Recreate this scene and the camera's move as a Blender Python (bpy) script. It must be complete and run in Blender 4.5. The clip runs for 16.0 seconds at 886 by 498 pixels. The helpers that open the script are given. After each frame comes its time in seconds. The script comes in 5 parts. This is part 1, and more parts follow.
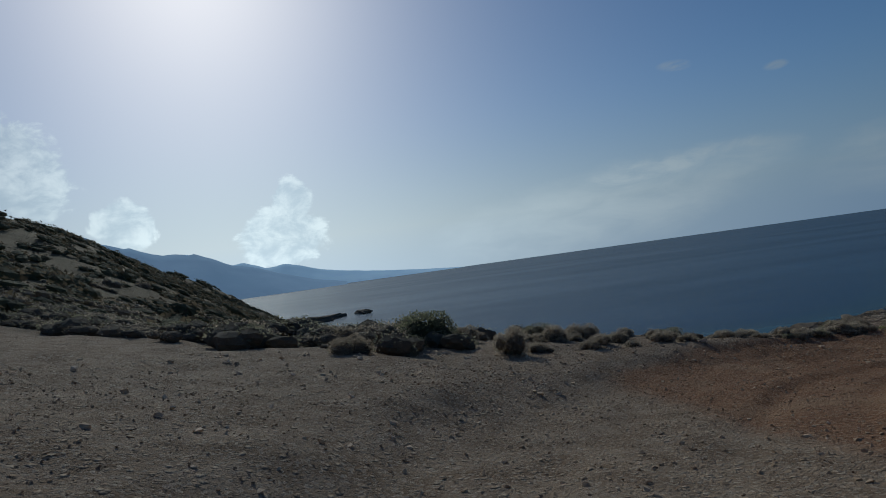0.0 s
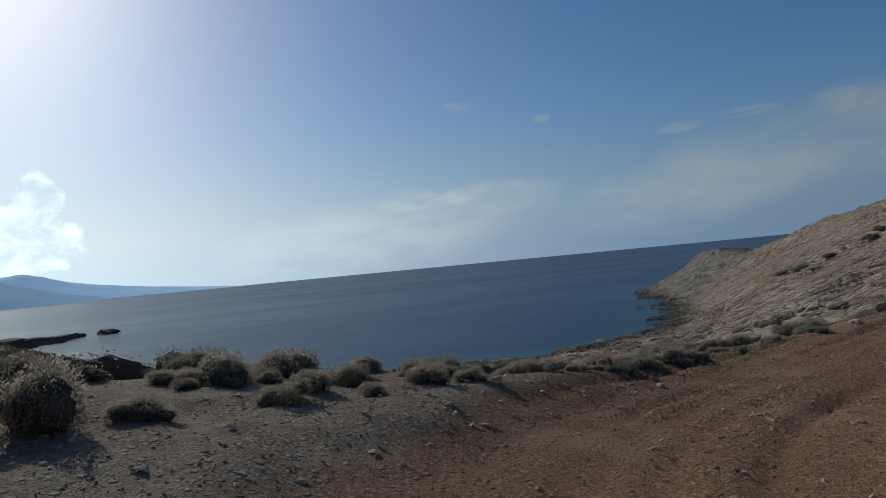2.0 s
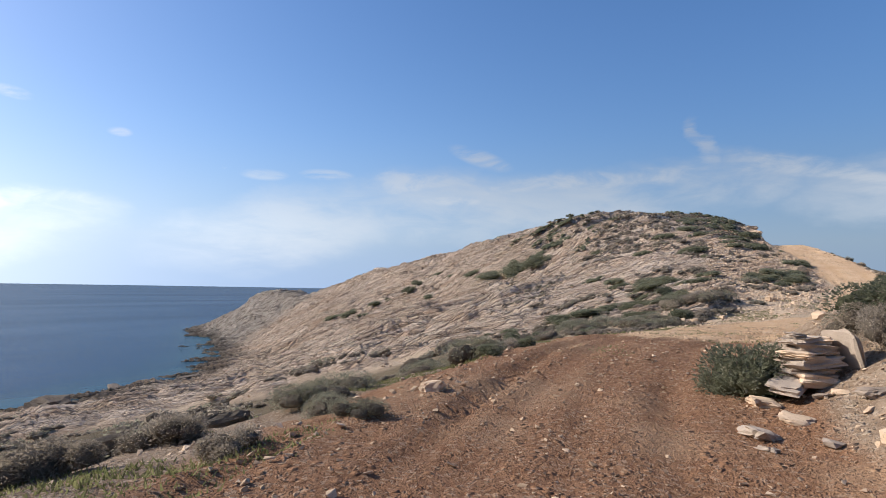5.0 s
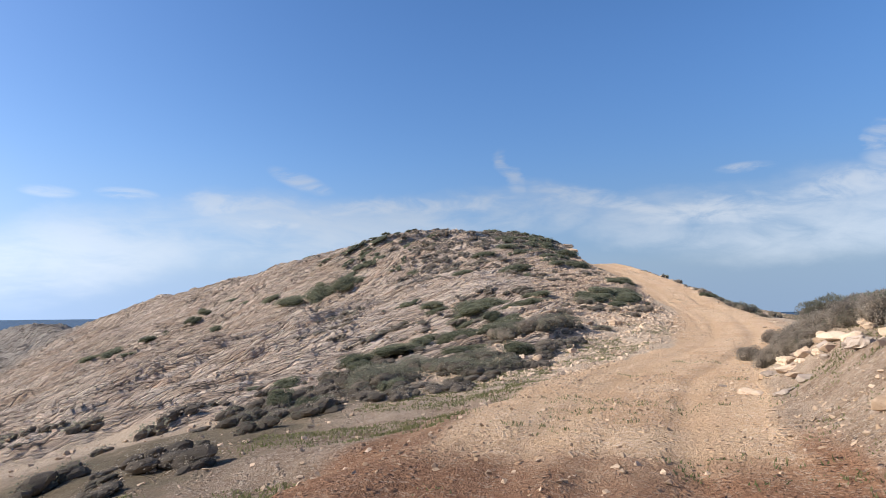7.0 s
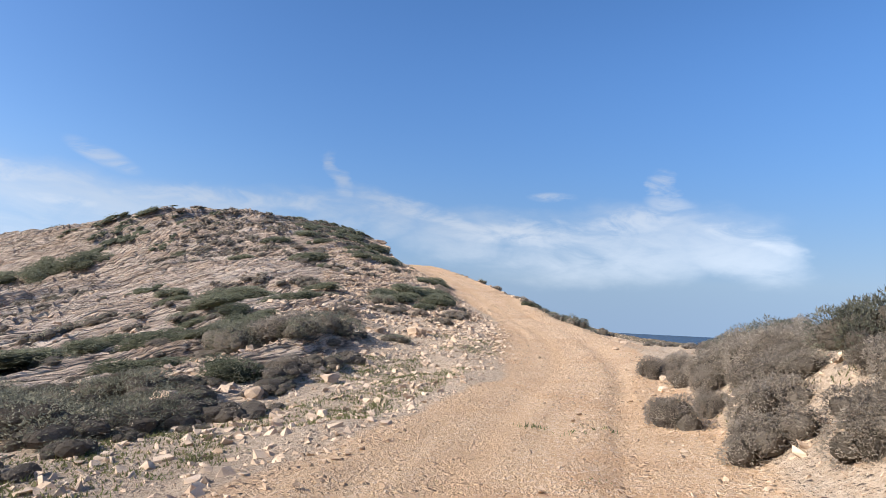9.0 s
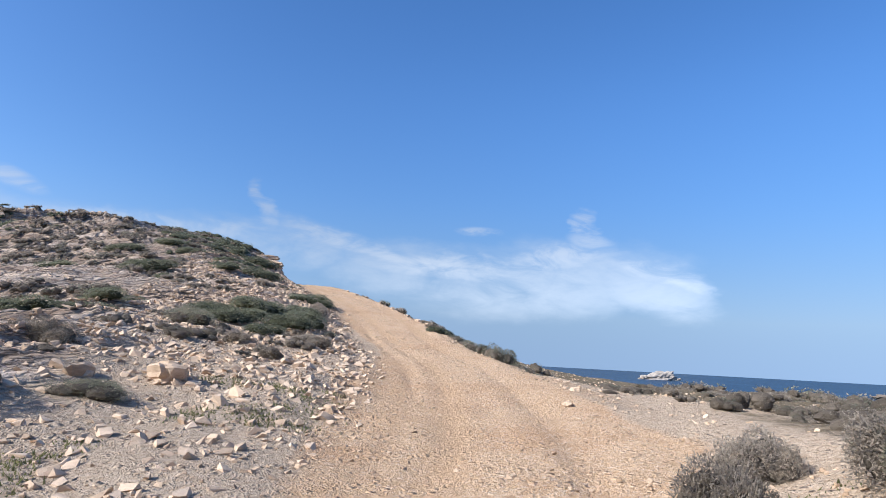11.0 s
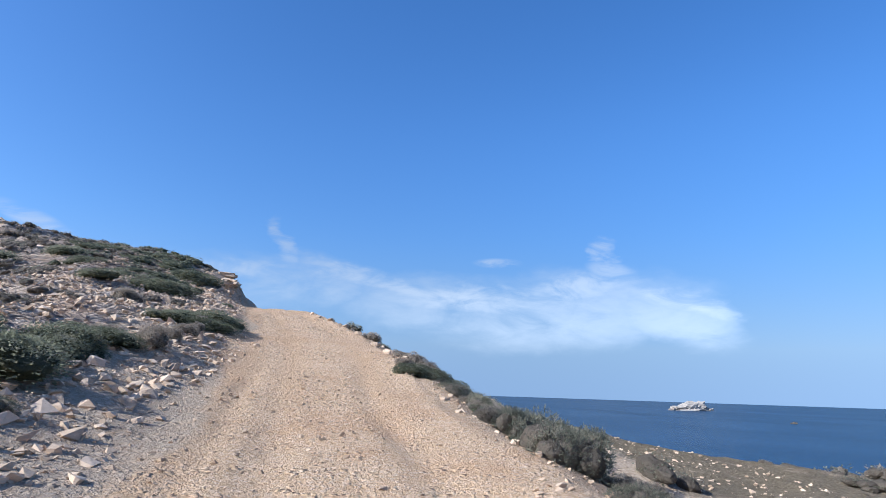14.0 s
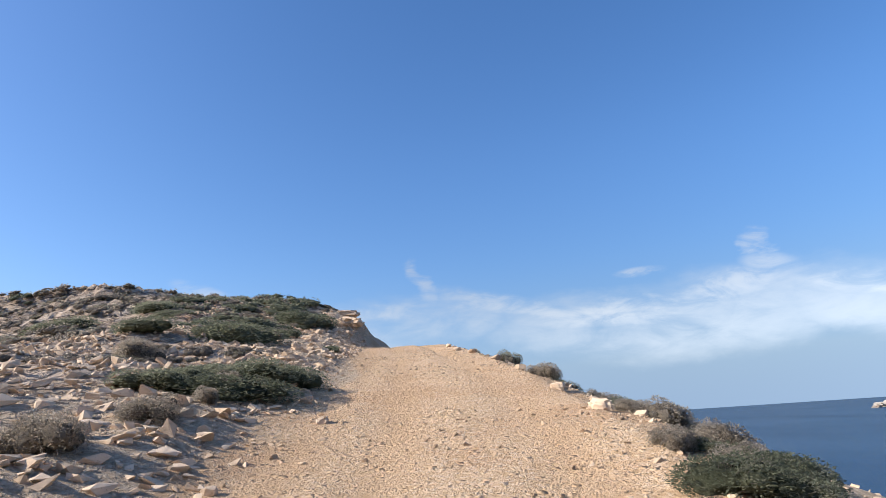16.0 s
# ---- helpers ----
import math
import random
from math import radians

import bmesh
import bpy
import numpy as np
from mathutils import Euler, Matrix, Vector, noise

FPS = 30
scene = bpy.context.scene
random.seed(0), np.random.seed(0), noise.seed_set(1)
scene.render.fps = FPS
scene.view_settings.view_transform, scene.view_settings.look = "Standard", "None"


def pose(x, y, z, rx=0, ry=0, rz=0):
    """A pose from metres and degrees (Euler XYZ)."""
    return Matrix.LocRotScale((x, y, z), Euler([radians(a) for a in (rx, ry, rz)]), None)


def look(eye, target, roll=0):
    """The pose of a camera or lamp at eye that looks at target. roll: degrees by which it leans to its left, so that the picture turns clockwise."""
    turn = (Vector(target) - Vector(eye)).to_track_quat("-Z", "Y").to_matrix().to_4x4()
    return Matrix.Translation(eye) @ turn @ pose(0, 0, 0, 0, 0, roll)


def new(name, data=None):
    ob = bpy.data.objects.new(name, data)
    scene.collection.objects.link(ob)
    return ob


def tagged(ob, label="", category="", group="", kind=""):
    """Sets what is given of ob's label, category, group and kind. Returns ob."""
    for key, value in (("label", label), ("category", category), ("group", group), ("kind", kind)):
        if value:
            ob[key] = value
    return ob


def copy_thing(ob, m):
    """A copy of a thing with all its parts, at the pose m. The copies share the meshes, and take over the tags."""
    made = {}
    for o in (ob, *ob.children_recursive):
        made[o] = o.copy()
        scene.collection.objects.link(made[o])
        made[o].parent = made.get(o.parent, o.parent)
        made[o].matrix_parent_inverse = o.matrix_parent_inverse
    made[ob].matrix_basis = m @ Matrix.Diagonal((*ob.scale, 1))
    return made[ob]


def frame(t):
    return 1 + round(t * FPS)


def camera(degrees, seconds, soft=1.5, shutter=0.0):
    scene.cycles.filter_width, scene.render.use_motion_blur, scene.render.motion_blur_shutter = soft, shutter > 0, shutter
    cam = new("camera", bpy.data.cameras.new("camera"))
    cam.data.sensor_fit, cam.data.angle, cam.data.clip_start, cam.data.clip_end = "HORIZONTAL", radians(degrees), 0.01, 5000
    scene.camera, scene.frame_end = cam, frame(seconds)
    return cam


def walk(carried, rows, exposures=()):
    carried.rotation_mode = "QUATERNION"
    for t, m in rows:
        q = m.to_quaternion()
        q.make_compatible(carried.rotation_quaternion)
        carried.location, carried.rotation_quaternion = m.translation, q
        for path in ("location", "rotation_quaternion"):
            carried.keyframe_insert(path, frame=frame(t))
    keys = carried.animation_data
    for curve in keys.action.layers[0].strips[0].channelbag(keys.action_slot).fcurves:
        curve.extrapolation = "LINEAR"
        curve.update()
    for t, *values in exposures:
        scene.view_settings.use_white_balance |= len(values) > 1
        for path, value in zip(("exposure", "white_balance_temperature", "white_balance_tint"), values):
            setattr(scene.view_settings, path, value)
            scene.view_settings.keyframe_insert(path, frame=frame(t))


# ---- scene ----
cam = camera(72.0, 16.0, 0.9)
PATH = [
    (0.0, pose(0.001, 0.001, 14.502, 90 + 1.74, 7.83, 0.00)),
    (0.5, pose(0.397, 2.199, 14.219, 90 + 0.81, 7.88, -3.79)),
    (1.0, pose(0.936, 4.368, 13.931, 90 + 0.70, 7.46, -9.61)),
    (1.5, pose(1.850, 6.422, 13.661, 90 + 0.74, 6.04, -14.78)),
    (2.0, pose(2.993, 8.351, 13.358, 90 + 1.49, 5.36, -20.18)),
    (2.5, pose(4.296, 10.134, 13.093, 90 + 1.69, 5.96, -26.10)),
    (3.0, pose(5.719, 11.757, 12.842, 90 + 1.54, 4.94, -32.16)),
    (3.5, pose(7.324, 13.277, 12.556, 90 + 1.70, 4.73, -38.89)),
    (4.0, pose(9.103, 14.633, 12.279, 90 + 2.03, 3.68, -45.69)),
    (4.5, pose(11.138, 15.877, 12.013, 90 + 2.34, 1.44, -52.73)),
    (5.0, pose(13.509, 16.861, 11.822, 90 + 3.74, -0.96, -59.04)),
    (7.5, pose(26.553, 19.738, 12.119, 90 + 5.95, 0.90, -79.90)),
    (8.0, pose(29.409, 19.646, 12.014, 90 + 6.01, 0.09, -84.83)),
    (8.5, pose(32.290, 19.396, 11.939, 90 + 6.28, -1.30, -89.15)),
    (9.0, pose(35.072, 19.009, 11.894, 90 + 6.88, -2.83, -92.72)),
    (9.5, pose(37.705, 18.505, 11.897, 90 + 7.66, -3.61, -95.22)),
    (10.0, pose(40.182, 17.890, 11.924, 90 + 8.01, -4.07, -97.24)),
    (12.5, pose(52.165, 14.068, 12.283, 90 + 12.42, -1.67, -101.60)),
    (13.0, pose(54.548, 13.674, 12.469, 90 + 12.41, -2.12, -101.14)),
    (13.5, pose(56.914, 13.338, 12.656, 90 + 12.41, -1.99, -99.61)),
    (14.0, pose(59.263, 13.054, 12.849, 90 + 13.24, -1.89, -97.66)),
    (14.5, pose(61.623, 12.889, 13.050, 90 + 13.34, -0.73, -95.70)),
    (15.0, pose(63.972, 12.894, 13.295, 90 + 14.09, 0.78, -91.87)),
    (15.5, pose(66.302, 13.082, 13.551, 90 + 14.83, 3.01, -86.73)),
    (16.0, pose(68.572, 13.392, 13.807, 90 + 15.97, 3.61, -83.40)),
]
EXPOSURES = [(0.0, -1.38, 5750, -4), (1.5, -1.13, 5800, -4), (2.5, -0.73, 6000, 0), (3.5, -0.16, 6300, 6), (4.5, 0.23, 6400, 9), (7.5, 0.46, 6150, 9), (10.2, 0.58, 6000, 9),
             (12.3, 0.5, 5300, 7), (13.8, 0.55, 5300, 7), (15.0, 0.64, 5950, 8), (16.0, 0.68, 6200, 8)]
walk(cam, PATH, EXPOSURES)

# ---- world and sun ----
SUN_AZ, SUN_EL = -19.5, 31.0          # degrees east of north (+y), degrees up


def node(tree, kind, x=0, y=0, **values):
    n = tree.nodes.new(kind)
    n.location = (x, y)
    for k, v in values.items():
        if k in n.inputs:
            n.inputs[k].default_value = v
    return n


def math_node(tree, op, a, b=None, c=None, clamp=False):
    n = tree.nodes.new("ShaderNodeMath")
    n.operation, n.use_clamp = op, clamp
    for i, v in enumerate((a, b, c)):
        if v is None:
            continue
        if isinstance(v, (int, float)):
            n.inputs[i].default_value = v
        else:
            tree.links.new(v, n.inputs[i])
    return n.outputs[0]


def map_range(tree, v, a, b, c=0.0, d=1.0, smooth=True):
    n = tree.nodes.new("ShaderNodeMapRange")
    n.interpolation_type = "SMOOTHSTEP" if smooth else "LINEAR"
    n.inputs["From Min"].default_value, n.inputs["From Max"].default_value = a, b
    n.inputs["To Min"].default_value, n.inputs["To Max"].default_value = c, d
    tree.links.new(v, n.inputs["Value"])
    return n.outputs["Result"]


def mix_rgb(tree, f, a, b, mode="MIX"):
    n = tree.nodes.new("ShaderNodeMix")
    n.data_type, n.blend_type = "RGBA", mode
    for sock, v in ((n.inputs[0], f), (n.inputs[6], a), (n.inputs[7], b)):
        if isinstance(v, (int, float)):
            sock.default_value = v
        elif isinstance(v, tuple):
            sock.default_value = (*v, 1.0)
        else:
            tree.links.new(v, sock)
    return n.outputs[2]


def noise_tex(tree, vec, scale, detail=6.0, rough=0.6, distortion=0.0):
    n = tree.nodes.new("ShaderNodeTexNoise")
    n.inputs["Scale"].default_value, n.inputs["Detail"].default_value = scale, detail
    n.inputs["Roughness"].default_value, n.inputs["Distortion"].default_value = rough, distortion
    if vec is not None:
        tree.links.new(vec, n.inputs["Vector"])
    return n.outputs["Fac"]


def scaled(tree, vec, s, rot=(0, 0, 0)):
    n = tree.nodes.new("ShaderNodeMapping")
    n.inputs["Scale"].default_value = s
    n.inputs["Rotation"].default_value = [radians(a) for a in rot]
    tree.links.new(vec, n.inputs["Vector"])
    return n.outputs[0]


world = bpy.data.worlds.new("sky")
scene.world = world
world.use_nodes = True
wt = world.node_tree
wt.nodes.clear()
sky = wt.nodes.new("ShaderNodeTexSky")
sky.sky_type = "NISHITA"
sky.sun_disc = False
sky.sun_elevation, sky.sun_rotation = radians(SUN_EL), radians(SUN_AZ)
sky.altitude, sky.air_density, sky.dust_density, sky.ozone_density = 10.0, 1.0, 1.1, 2.0
coord = wt.nodes.new("ShaderNodeTexCoord").outputs["Generated"]
sep = wt.nodes.new("ShaderNodeSeparateXYZ")
wt.links.new(coord, sep.inputs[0])
az = math_node(wt, "MULTIPLY", math_node(wt, "ARCTAN2", sep.outputs[0], sep.outputs[1]), 57.29578)
el = math_node(wt, "MULTIPLY", math_node(wt, "ARCSINE", sep.outputs[2]), 57.29578)
dirv = wt.nodes.new("ShaderNodeCombineXYZ")
wt.links.new(az, dirv.inputs[0])
wt.links.new(el, dirv.inputs[1])
dirv = dirv.outputs[0]


warp = noise_tex(wt, scaled(wt, dirv, (0.10, 0.22, 1)), 1.0, 5.0, 0.6)
warp2 = noise_tex(wt, scaled(wt, dirv, (0.13, 0.30, 1), (0, 0, 30)), 1.0, 5.0, 0.6)
waz = math_node(wt, "ADD", az, math_node(wt, "MULTIPLY", math_node(wt, "SUBTRACT", warp, 0.5), 9.0))
wel = math_node(wt, "ADD", el, math_node(wt, "MULTIPLY", math_node(wt, "SUBTRACT", warp2, 0.5), 3.2))


def blob(a0, e0, wa, we, slope=0.0, soft=1.0):
    """An oval region of the sky, in degrees of azimuth and height, tilted by slope."""
    u = math_node(wt, "DIVIDE", math_node(wt, "SUBTRACT", waz if (wa > 3.9 or we > 1.4) and a0 > 0 else az, a0), wa)
    w = math_node(wt, "DIVIDE", math_node(wt, "SUBTRACT", wel if (wa > 3.9 or we > 1.4) and a0 > 0 else el, e0), we)
    w = math_node(wt, "SUBTRACT", w, math_node(wt, "MULTIPLY", u, slope * wa / we))
    d = math_node(wt, "ADD", math_node(wt, "MULTIPLY", u, u), math_node(wt, "MULTIPLY", w, w))
    return map_range(wt, d, 0.0, soft, 1.0, 0.0)


def most(*v):
    r = v[0]
    for w in v[1:]:
        r = math_node(wt, "MAXIMUM", r, w)
    return r


# thin veils of high cloud low over the horizon, heaps of cumulus over the far coast
veil_noise = noise_tex(wt, scaled(wt, dirv, (0.055, 0.2, 1), (0, 0, 8)), 1.0, 7.0, 0.6, 0.6)
fine_noise = noise_tex(wt, scaled(wt, dirv, (0.2, 0.55, 1), (0, 0, 12)), 1.0, 6.0, 0.62, 0.8)
veil_cover = math_node(wt, "ADD", math_node(wt, "MULTIPLY", veil_noise, 0.65), math_node(wt, "MULTIPLY", fine_noise, 0.35))
veil_bank = most(blob(14, 3.2, 18, 4.2, 0.12), blob(24, 5.6, 9, 2.4), blob(46, 5.6, 15, 4.6, 0.18), blob(62, 7.6, 16, 4.2), blob(75, 8.6, 12, 3.4, 0.1), blob(84, 9.4, 8, 3.0), blob(99, 7.6, 13, 3.4, -0.12), blob(108, 7.6, 15, 4.4, 0.08), blob(117, 7.6, 9, 3.6, -0.25))
veil = math_node(wt, "MULTIPLY", map_range(wt, veil_cover, 0.26, 0.62), veil_bank)
ridge_of_veil = most(blob(91.5, 9.9, 8.5, 1.0, -0.2), blob(101, 8.7, 9, 1.3, -0.02), blob(109.5, 9.9, 6.5, 1.3, 0.16), blob(113, 11.3, 2.6, 1.0, -0.2), blob(119.5, 8.4, 5.5, 1.1, -0.3), blob(72, 10.0, 13, 1.0, 0.05), blob(57, 9.9, 6, 0.9, 0.04), blob(20, 6.2, 9, 1.0, 0.1))
streak = math_node(wt, "MULTIPLY", map_range(wt, fine_noise, 0.32, 0.62),
                   most(math_node(wt, "MULTIPLY", ridge_of_veil, 0.8), blob(23.0, 14.4, 1.7, 0.55, -0.1), blob(30.6, 12.5, 1.1, 0.45), blob(42.4, 10.0, 2.4, 0.6), blob(48, 10.3, 2.8, 0.6), blob(59.8, 8.2, 3.2, 0.5), blob(62.4, 12.2, 3.4, 1.0, -0.3),
                        blob(102.5, 12.0, 2.7, 0.55), blob(111.9, 13.0, 1.3, 1.6), blob(82.2, 13.2, 1.5, 2.6)))
puff_noise = noise_tex(wt, scaled(wt, dirv, (0.42, 0.6, 1)), 1.0, 8.0, 0.62, 0.3)
puff_shape = most(blob(-14.3, 4.6, 5.6, 4.0), blob(-13.0, 8.0, 2.6, 2.9), blob(-36, 11, 8.0, 7.0), blob(-27, 7.0, 3.4, 3.2), blob(-50, 8, 8, 5))
puff = map_range(wt, math_node(wt, "ADD", puff_noise, math_node(wt, "MULTIPLY", puff_shape, 0.55)), 0.72, 0.9)
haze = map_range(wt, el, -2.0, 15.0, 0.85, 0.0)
lifted = wt.nodes.new("ShaderNodeCombineXYZ")
wt.links.new(sep.outputs[0], lifted.inputs[0])
wt.links.new(sep.outputs[1], lifted.inputs[1])
wt.links.new(math_node(wt, "MAXIMUM", sep.outputs[2], 0.075), lifted.inputs[2])
wt.links.new(lifted.outputs[0], sky.inputs["Vector"])
base = sky.outputs[0]
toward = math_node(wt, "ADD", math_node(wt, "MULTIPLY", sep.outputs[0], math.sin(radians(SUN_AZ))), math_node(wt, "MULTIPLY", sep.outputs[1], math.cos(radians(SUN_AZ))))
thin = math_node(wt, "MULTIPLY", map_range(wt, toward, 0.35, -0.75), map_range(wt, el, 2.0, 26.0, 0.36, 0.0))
hsv = wt.nodes.new("ShaderNodeHueSaturation")
hsv.inputs["Saturation"].default_value, hsv.inputs["Value"].default_value = 1.22, 1.0
wt.links.new(base, hsv.inputs["Color"])
col = hsv.outputs[0]
lum = wt.nodes.new("ShaderNodeRGBToBW")
wt.links.new(base, lum.inputs[0])
lumv = lum.outputs[0]


def grey(value, tint):
    n = wt.nodes.new("ShaderNodeVectorMath")
    n.operation = "SCALE"
    n.inputs[0].default_value = tint
    wt.links.new(value, n.inputs["Scale"])
    return n.outputs[0]


col = mix_rgb(wt, 1.0, col, (1.0, 0.985, 1.1), "MULTIPLY")
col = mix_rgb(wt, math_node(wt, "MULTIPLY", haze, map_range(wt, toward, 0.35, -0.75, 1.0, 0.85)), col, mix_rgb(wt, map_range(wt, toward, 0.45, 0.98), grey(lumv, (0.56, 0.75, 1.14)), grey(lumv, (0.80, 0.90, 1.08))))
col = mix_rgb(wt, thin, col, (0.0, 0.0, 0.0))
col = mix_rgb(wt, math_node(wt, "MULTIPLY", veil, 0.56), col, grey(math_node(wt, "MULTIPLY", lumv, 1.25), (0.96, 1.0, 1.06)))
col = mix_rgb(wt, math_node(wt, "MULTIPLY", streak, 0.5), col, grey(math_node(wt, "MULTIPLY", lumv, 1.35), (0.98, 1.0, 1.04)))
puff_lit = mix_rgb(wt, map_range(wt, puff_noise, 0.35, 0.7), grey(math_node(wt, "MULTIPLY", lumv, 0.95), (0.9, 1.0, 1.12)), grey(math_node(wt, "MULTIPLY", lumv, 1.6), (1.0, 1.0, 1.0)))
col = mix_rgb(wt, math_node(wt, "MULTIPLY", puff, 0.55), col, puff_lit)
bg = wt.nodes.new("ShaderNodeBackground")
bg.inputs["Strength"].default_value = 0.114
wt.links.new(col, bg.inputs["Color"])
wo = wt.nodes.new("ShaderNodeOutputWorld")
wt.links.new(bg.outputs[0], wo.inputs[0])

sun_data = bpy.data.lights.new("sun", "SUN")
sun_data.energy, sun_data.angle, sun_data.color = 5.0, radians(0.55), (1.0, 0.92, 0.81)
sun = new("sun", sun_data)
_a, _e = radians(SUN_AZ), radians(SUN_EL)
sun.matrix_world = look((0, 0, 60), (-math.sin(_a) * math.cos(_e) * 50, -math.cos(_a) * math.cos(_e) * 50, 60 - math.sin(_e) * 50))

# ---- materials ----


def material(name):
    m = bpy.data.materials.new(name)
    m.use_nodes = True
    t = m.node_tree
    bsdf = t.nodes["Principled BSDF"]
    bsdf.inputs["Specular IOR Level"].default_value = 0.1
    bsdf.inputs["Diffuse Roughness"].default_value = 0.35
    return m, t, bsdf


def bump(t, bsdf, height, strength=0.4, distance=0.05):
    b = t.nodes.new("ShaderNodeBump")
    b.inputs["Strength"].default_value, b.inputs["Distance"].default_value = strength, distance
    t.links.new(height, b.inputs["Height"])
    t.links.new(b.outputs[0], bsdf.inputs["Normal"])


def position(t):
    return t.nodes.new("ShaderNodeNewGeometry").outputs["Position"]


def ground_material():
    m, t, bsdf = material("ground_soil_and_rock")
    pos = position(t)
    att = t.nodes.new("ShaderNodeAttribute")
    att.attribute_name = "zone"
    sp = t.nodes.new("ShaderNodeSeparateColor")
    t.links.new(att.outputs["Color"], sp.inputs[0])
    track, rock, red = sp.outputs[0], sp.outputs[1], sp.outputs[2]
    xyz = t.nodes.new("ShaderNodeSeparateXYZ")
    t.links.new(pos, xyz.inputs[0])
    big = noise_tex(t, pos, 0.25, 5.0, 0.6)
    mid = noise_tex(t, pos, 1.7, 6.0, 0.65)
    fine = noise_tex(t, pos, 14.0, 6.0, 0.7)
    grain = noise_tex(t, pos, 60.0, 3.0, 0.6)
    vor = t.nodes.new("ShaderNodeTexVoronoi")
    vor.inputs["Scale"].default_value = 30.0
    t.links.new(pos, vor.inputs["Vector"])
    vsep = t.nodes.new("ShaderNodeSeparateColor")
    t.links.new(vor.outputs["Color"], vsep.inputs[0])
    vor2 = t.nodes.new("ShaderNodeTexVoronoi")
    vor2.inputs["Scale"].default_value = 11.0
    t.links.new(pos, vor2.inputs["Vector"])
    vsep2 = t.nodes.new("ShaderNodeSeparateColor")
    t.links.new(vor2.outputs["Color"], vsep2.inputs[0])

    def pebble_height(v, sep_, share):
        dome = map_range(t, v.outputs["Distance"], 0.12, 0.5, 1.0, 0.0)
        return math_node(t, "MULTIPLY", dome, map_range(t, sep_.outputs[2], share, share + 0.25))

    ph = math_node(t, "ADD", math_node(t, "MULTIPLY", pebble_height(vor, vsep, 0.45), 0.55), pebble_height(vor2, vsep2, 0.66))
    # gravelly soil
    soil = mix_rgb(t, map_range(t, mid, 0.35, 0.65), (0.25, 0.168, 0.108), (0.41, 0.30, 0.208))
    pebble = mix_rgb(t, vsep.outputs[0], (0.29, 0.21, 0.15), (0.58, 0.47, 0.36))
    soil = mix_rgb(t, map_range(t, math_node(t, "ADD", vsep.outputs[1], math_node(t, "MULTIPLY", fine, 0.4)), 0.75, 0.95, 0.0, 0.7), soil, pebble)
    upland = map_range(t, math_node(t, "ADD", xyz.outputs[0], math_node(t, "MULTIPLY", big, 12.0)), 39.0, 50.0, 0.0, 0.9)
    soil = mix_rgb(t, upland, soil, mix_rgb(t, map_range(t, fine, 0.3, 0.7), (0.43, 0.315, 0.21), (0.68, 0.54, 0.40)))
    # worn pale track and red earth
    soil = mix_rgb(t, map_range(t, ph, 0.25, 0.6, 0.0, 0.75), soil, mix_rgb(t, vsep2.outputs[0], (0.32, 0.23, 0.16), (0.60, 0.48, 0.365)))
    pale = mix_rgb(t, map_range(t, fine, 0.35, 0.7), (0.59, 0.385, 0.22), (0.79, 0.58, 0.385))
    pale = mix_rgb(t, map_range(t, noise_tex(t, pos, 0.55, 5.0, 0.65), 0.46, 0.62, 0.0, 0.85), pale, mix_rgb(t, fine, (0.50, 0.29, 0.15), (0.70, 0.47, 0.29)))
    pale = mix_rgb(t, map_range(t, math_node(t, "ADD", vsep.outputs[1], math_node(t, "MULTIPLY", mid, 0.5)), 1.0, 1.16, 0.0, 0.5), pale, (0.80, 0.64, 0.48))
    worn = t.nodes.new("ShaderNodeAttribute")
    worn.attribute_name = "wear"
    wsep = t.nodes.new("ShaderNodeSeparateColor")
    t.links.new(worn.outputs["Color"], wsep.inputs[0])
    ragged = math_node(t, "ADD", 0.45, mid)
    pale = mix_rgb(t, math_node(t, "MULTIPLY", math_node(t, "MULTIPLY", wsep.outputs[0], ragged), 0.8, clamp=True), pale, mix_rgb(t, fine, (0.52, 0.325, 0.18), (0.70, 0.48, 0.295)))
    pale = mix_rgb(t, math_node(t, "MULTIPLY", math_node(t, "MULTIPLY", wsep.outputs[1], ragged), 0.8, clamp=True), pale, mix_rgb(t, fine, (0.36, 0.225, 0.13), (0.58, 0.40, 0.255)))
    redc = mix_rgb(t, map_range(t, fine, 0.3, 0.7), (0.21, 0.103, 0.055), (0.38, 0.21, 0.118))
    redc = mix_rgb(t, map_range(t, math_node(t, "ADD", vsep.outputs[1], math_node(t, "MULTIPLY", mid, 0.45)), 1.0, 1.15, 0.0, 0.6), redc, (0.47, 0.33, 0.225))
    redc = mix_rgb(t, map_range(t, noise_tex(t, pos, 0.45, 5.0, 0.65), 0.48, 0.66, 0.0, 0.6), redc, (0.42, 0.27, 0.165))
    # bedded limestone
    bed = math_node(t, "ADD", xyz.outputs[2], math_node(t, "ADD", math_node(t, "MULTIPLY", xyz.outputs[0], 0.5), math_node(t, "MULTIPLY", xyz.outputs[1], 0.86)))
    bed = math_node(t, "ADD", bed, math_node(t, "MULTIPLY", noise_tex(t, pos, 0.07, 3.0, 0.5), 9.0))

    def bedded(across, along):
        n = t.nodes.new("ShaderNodeCombineXYZ")
        for i, v in enumerate((math_node(t, "MULTIPLY", xyz.outputs[0], along), math_node(t, "MULTIPLY", xyz.outputs[1], along), math_node(t, "MULTIPLY", bed, across))):
            t.links.new(v, n.inputs[i])
        return n.outputs[0]

    layer = noise_tex(t, bedded(0.55, 0.12), 1.0, 8.0, 0.68, 0.6)
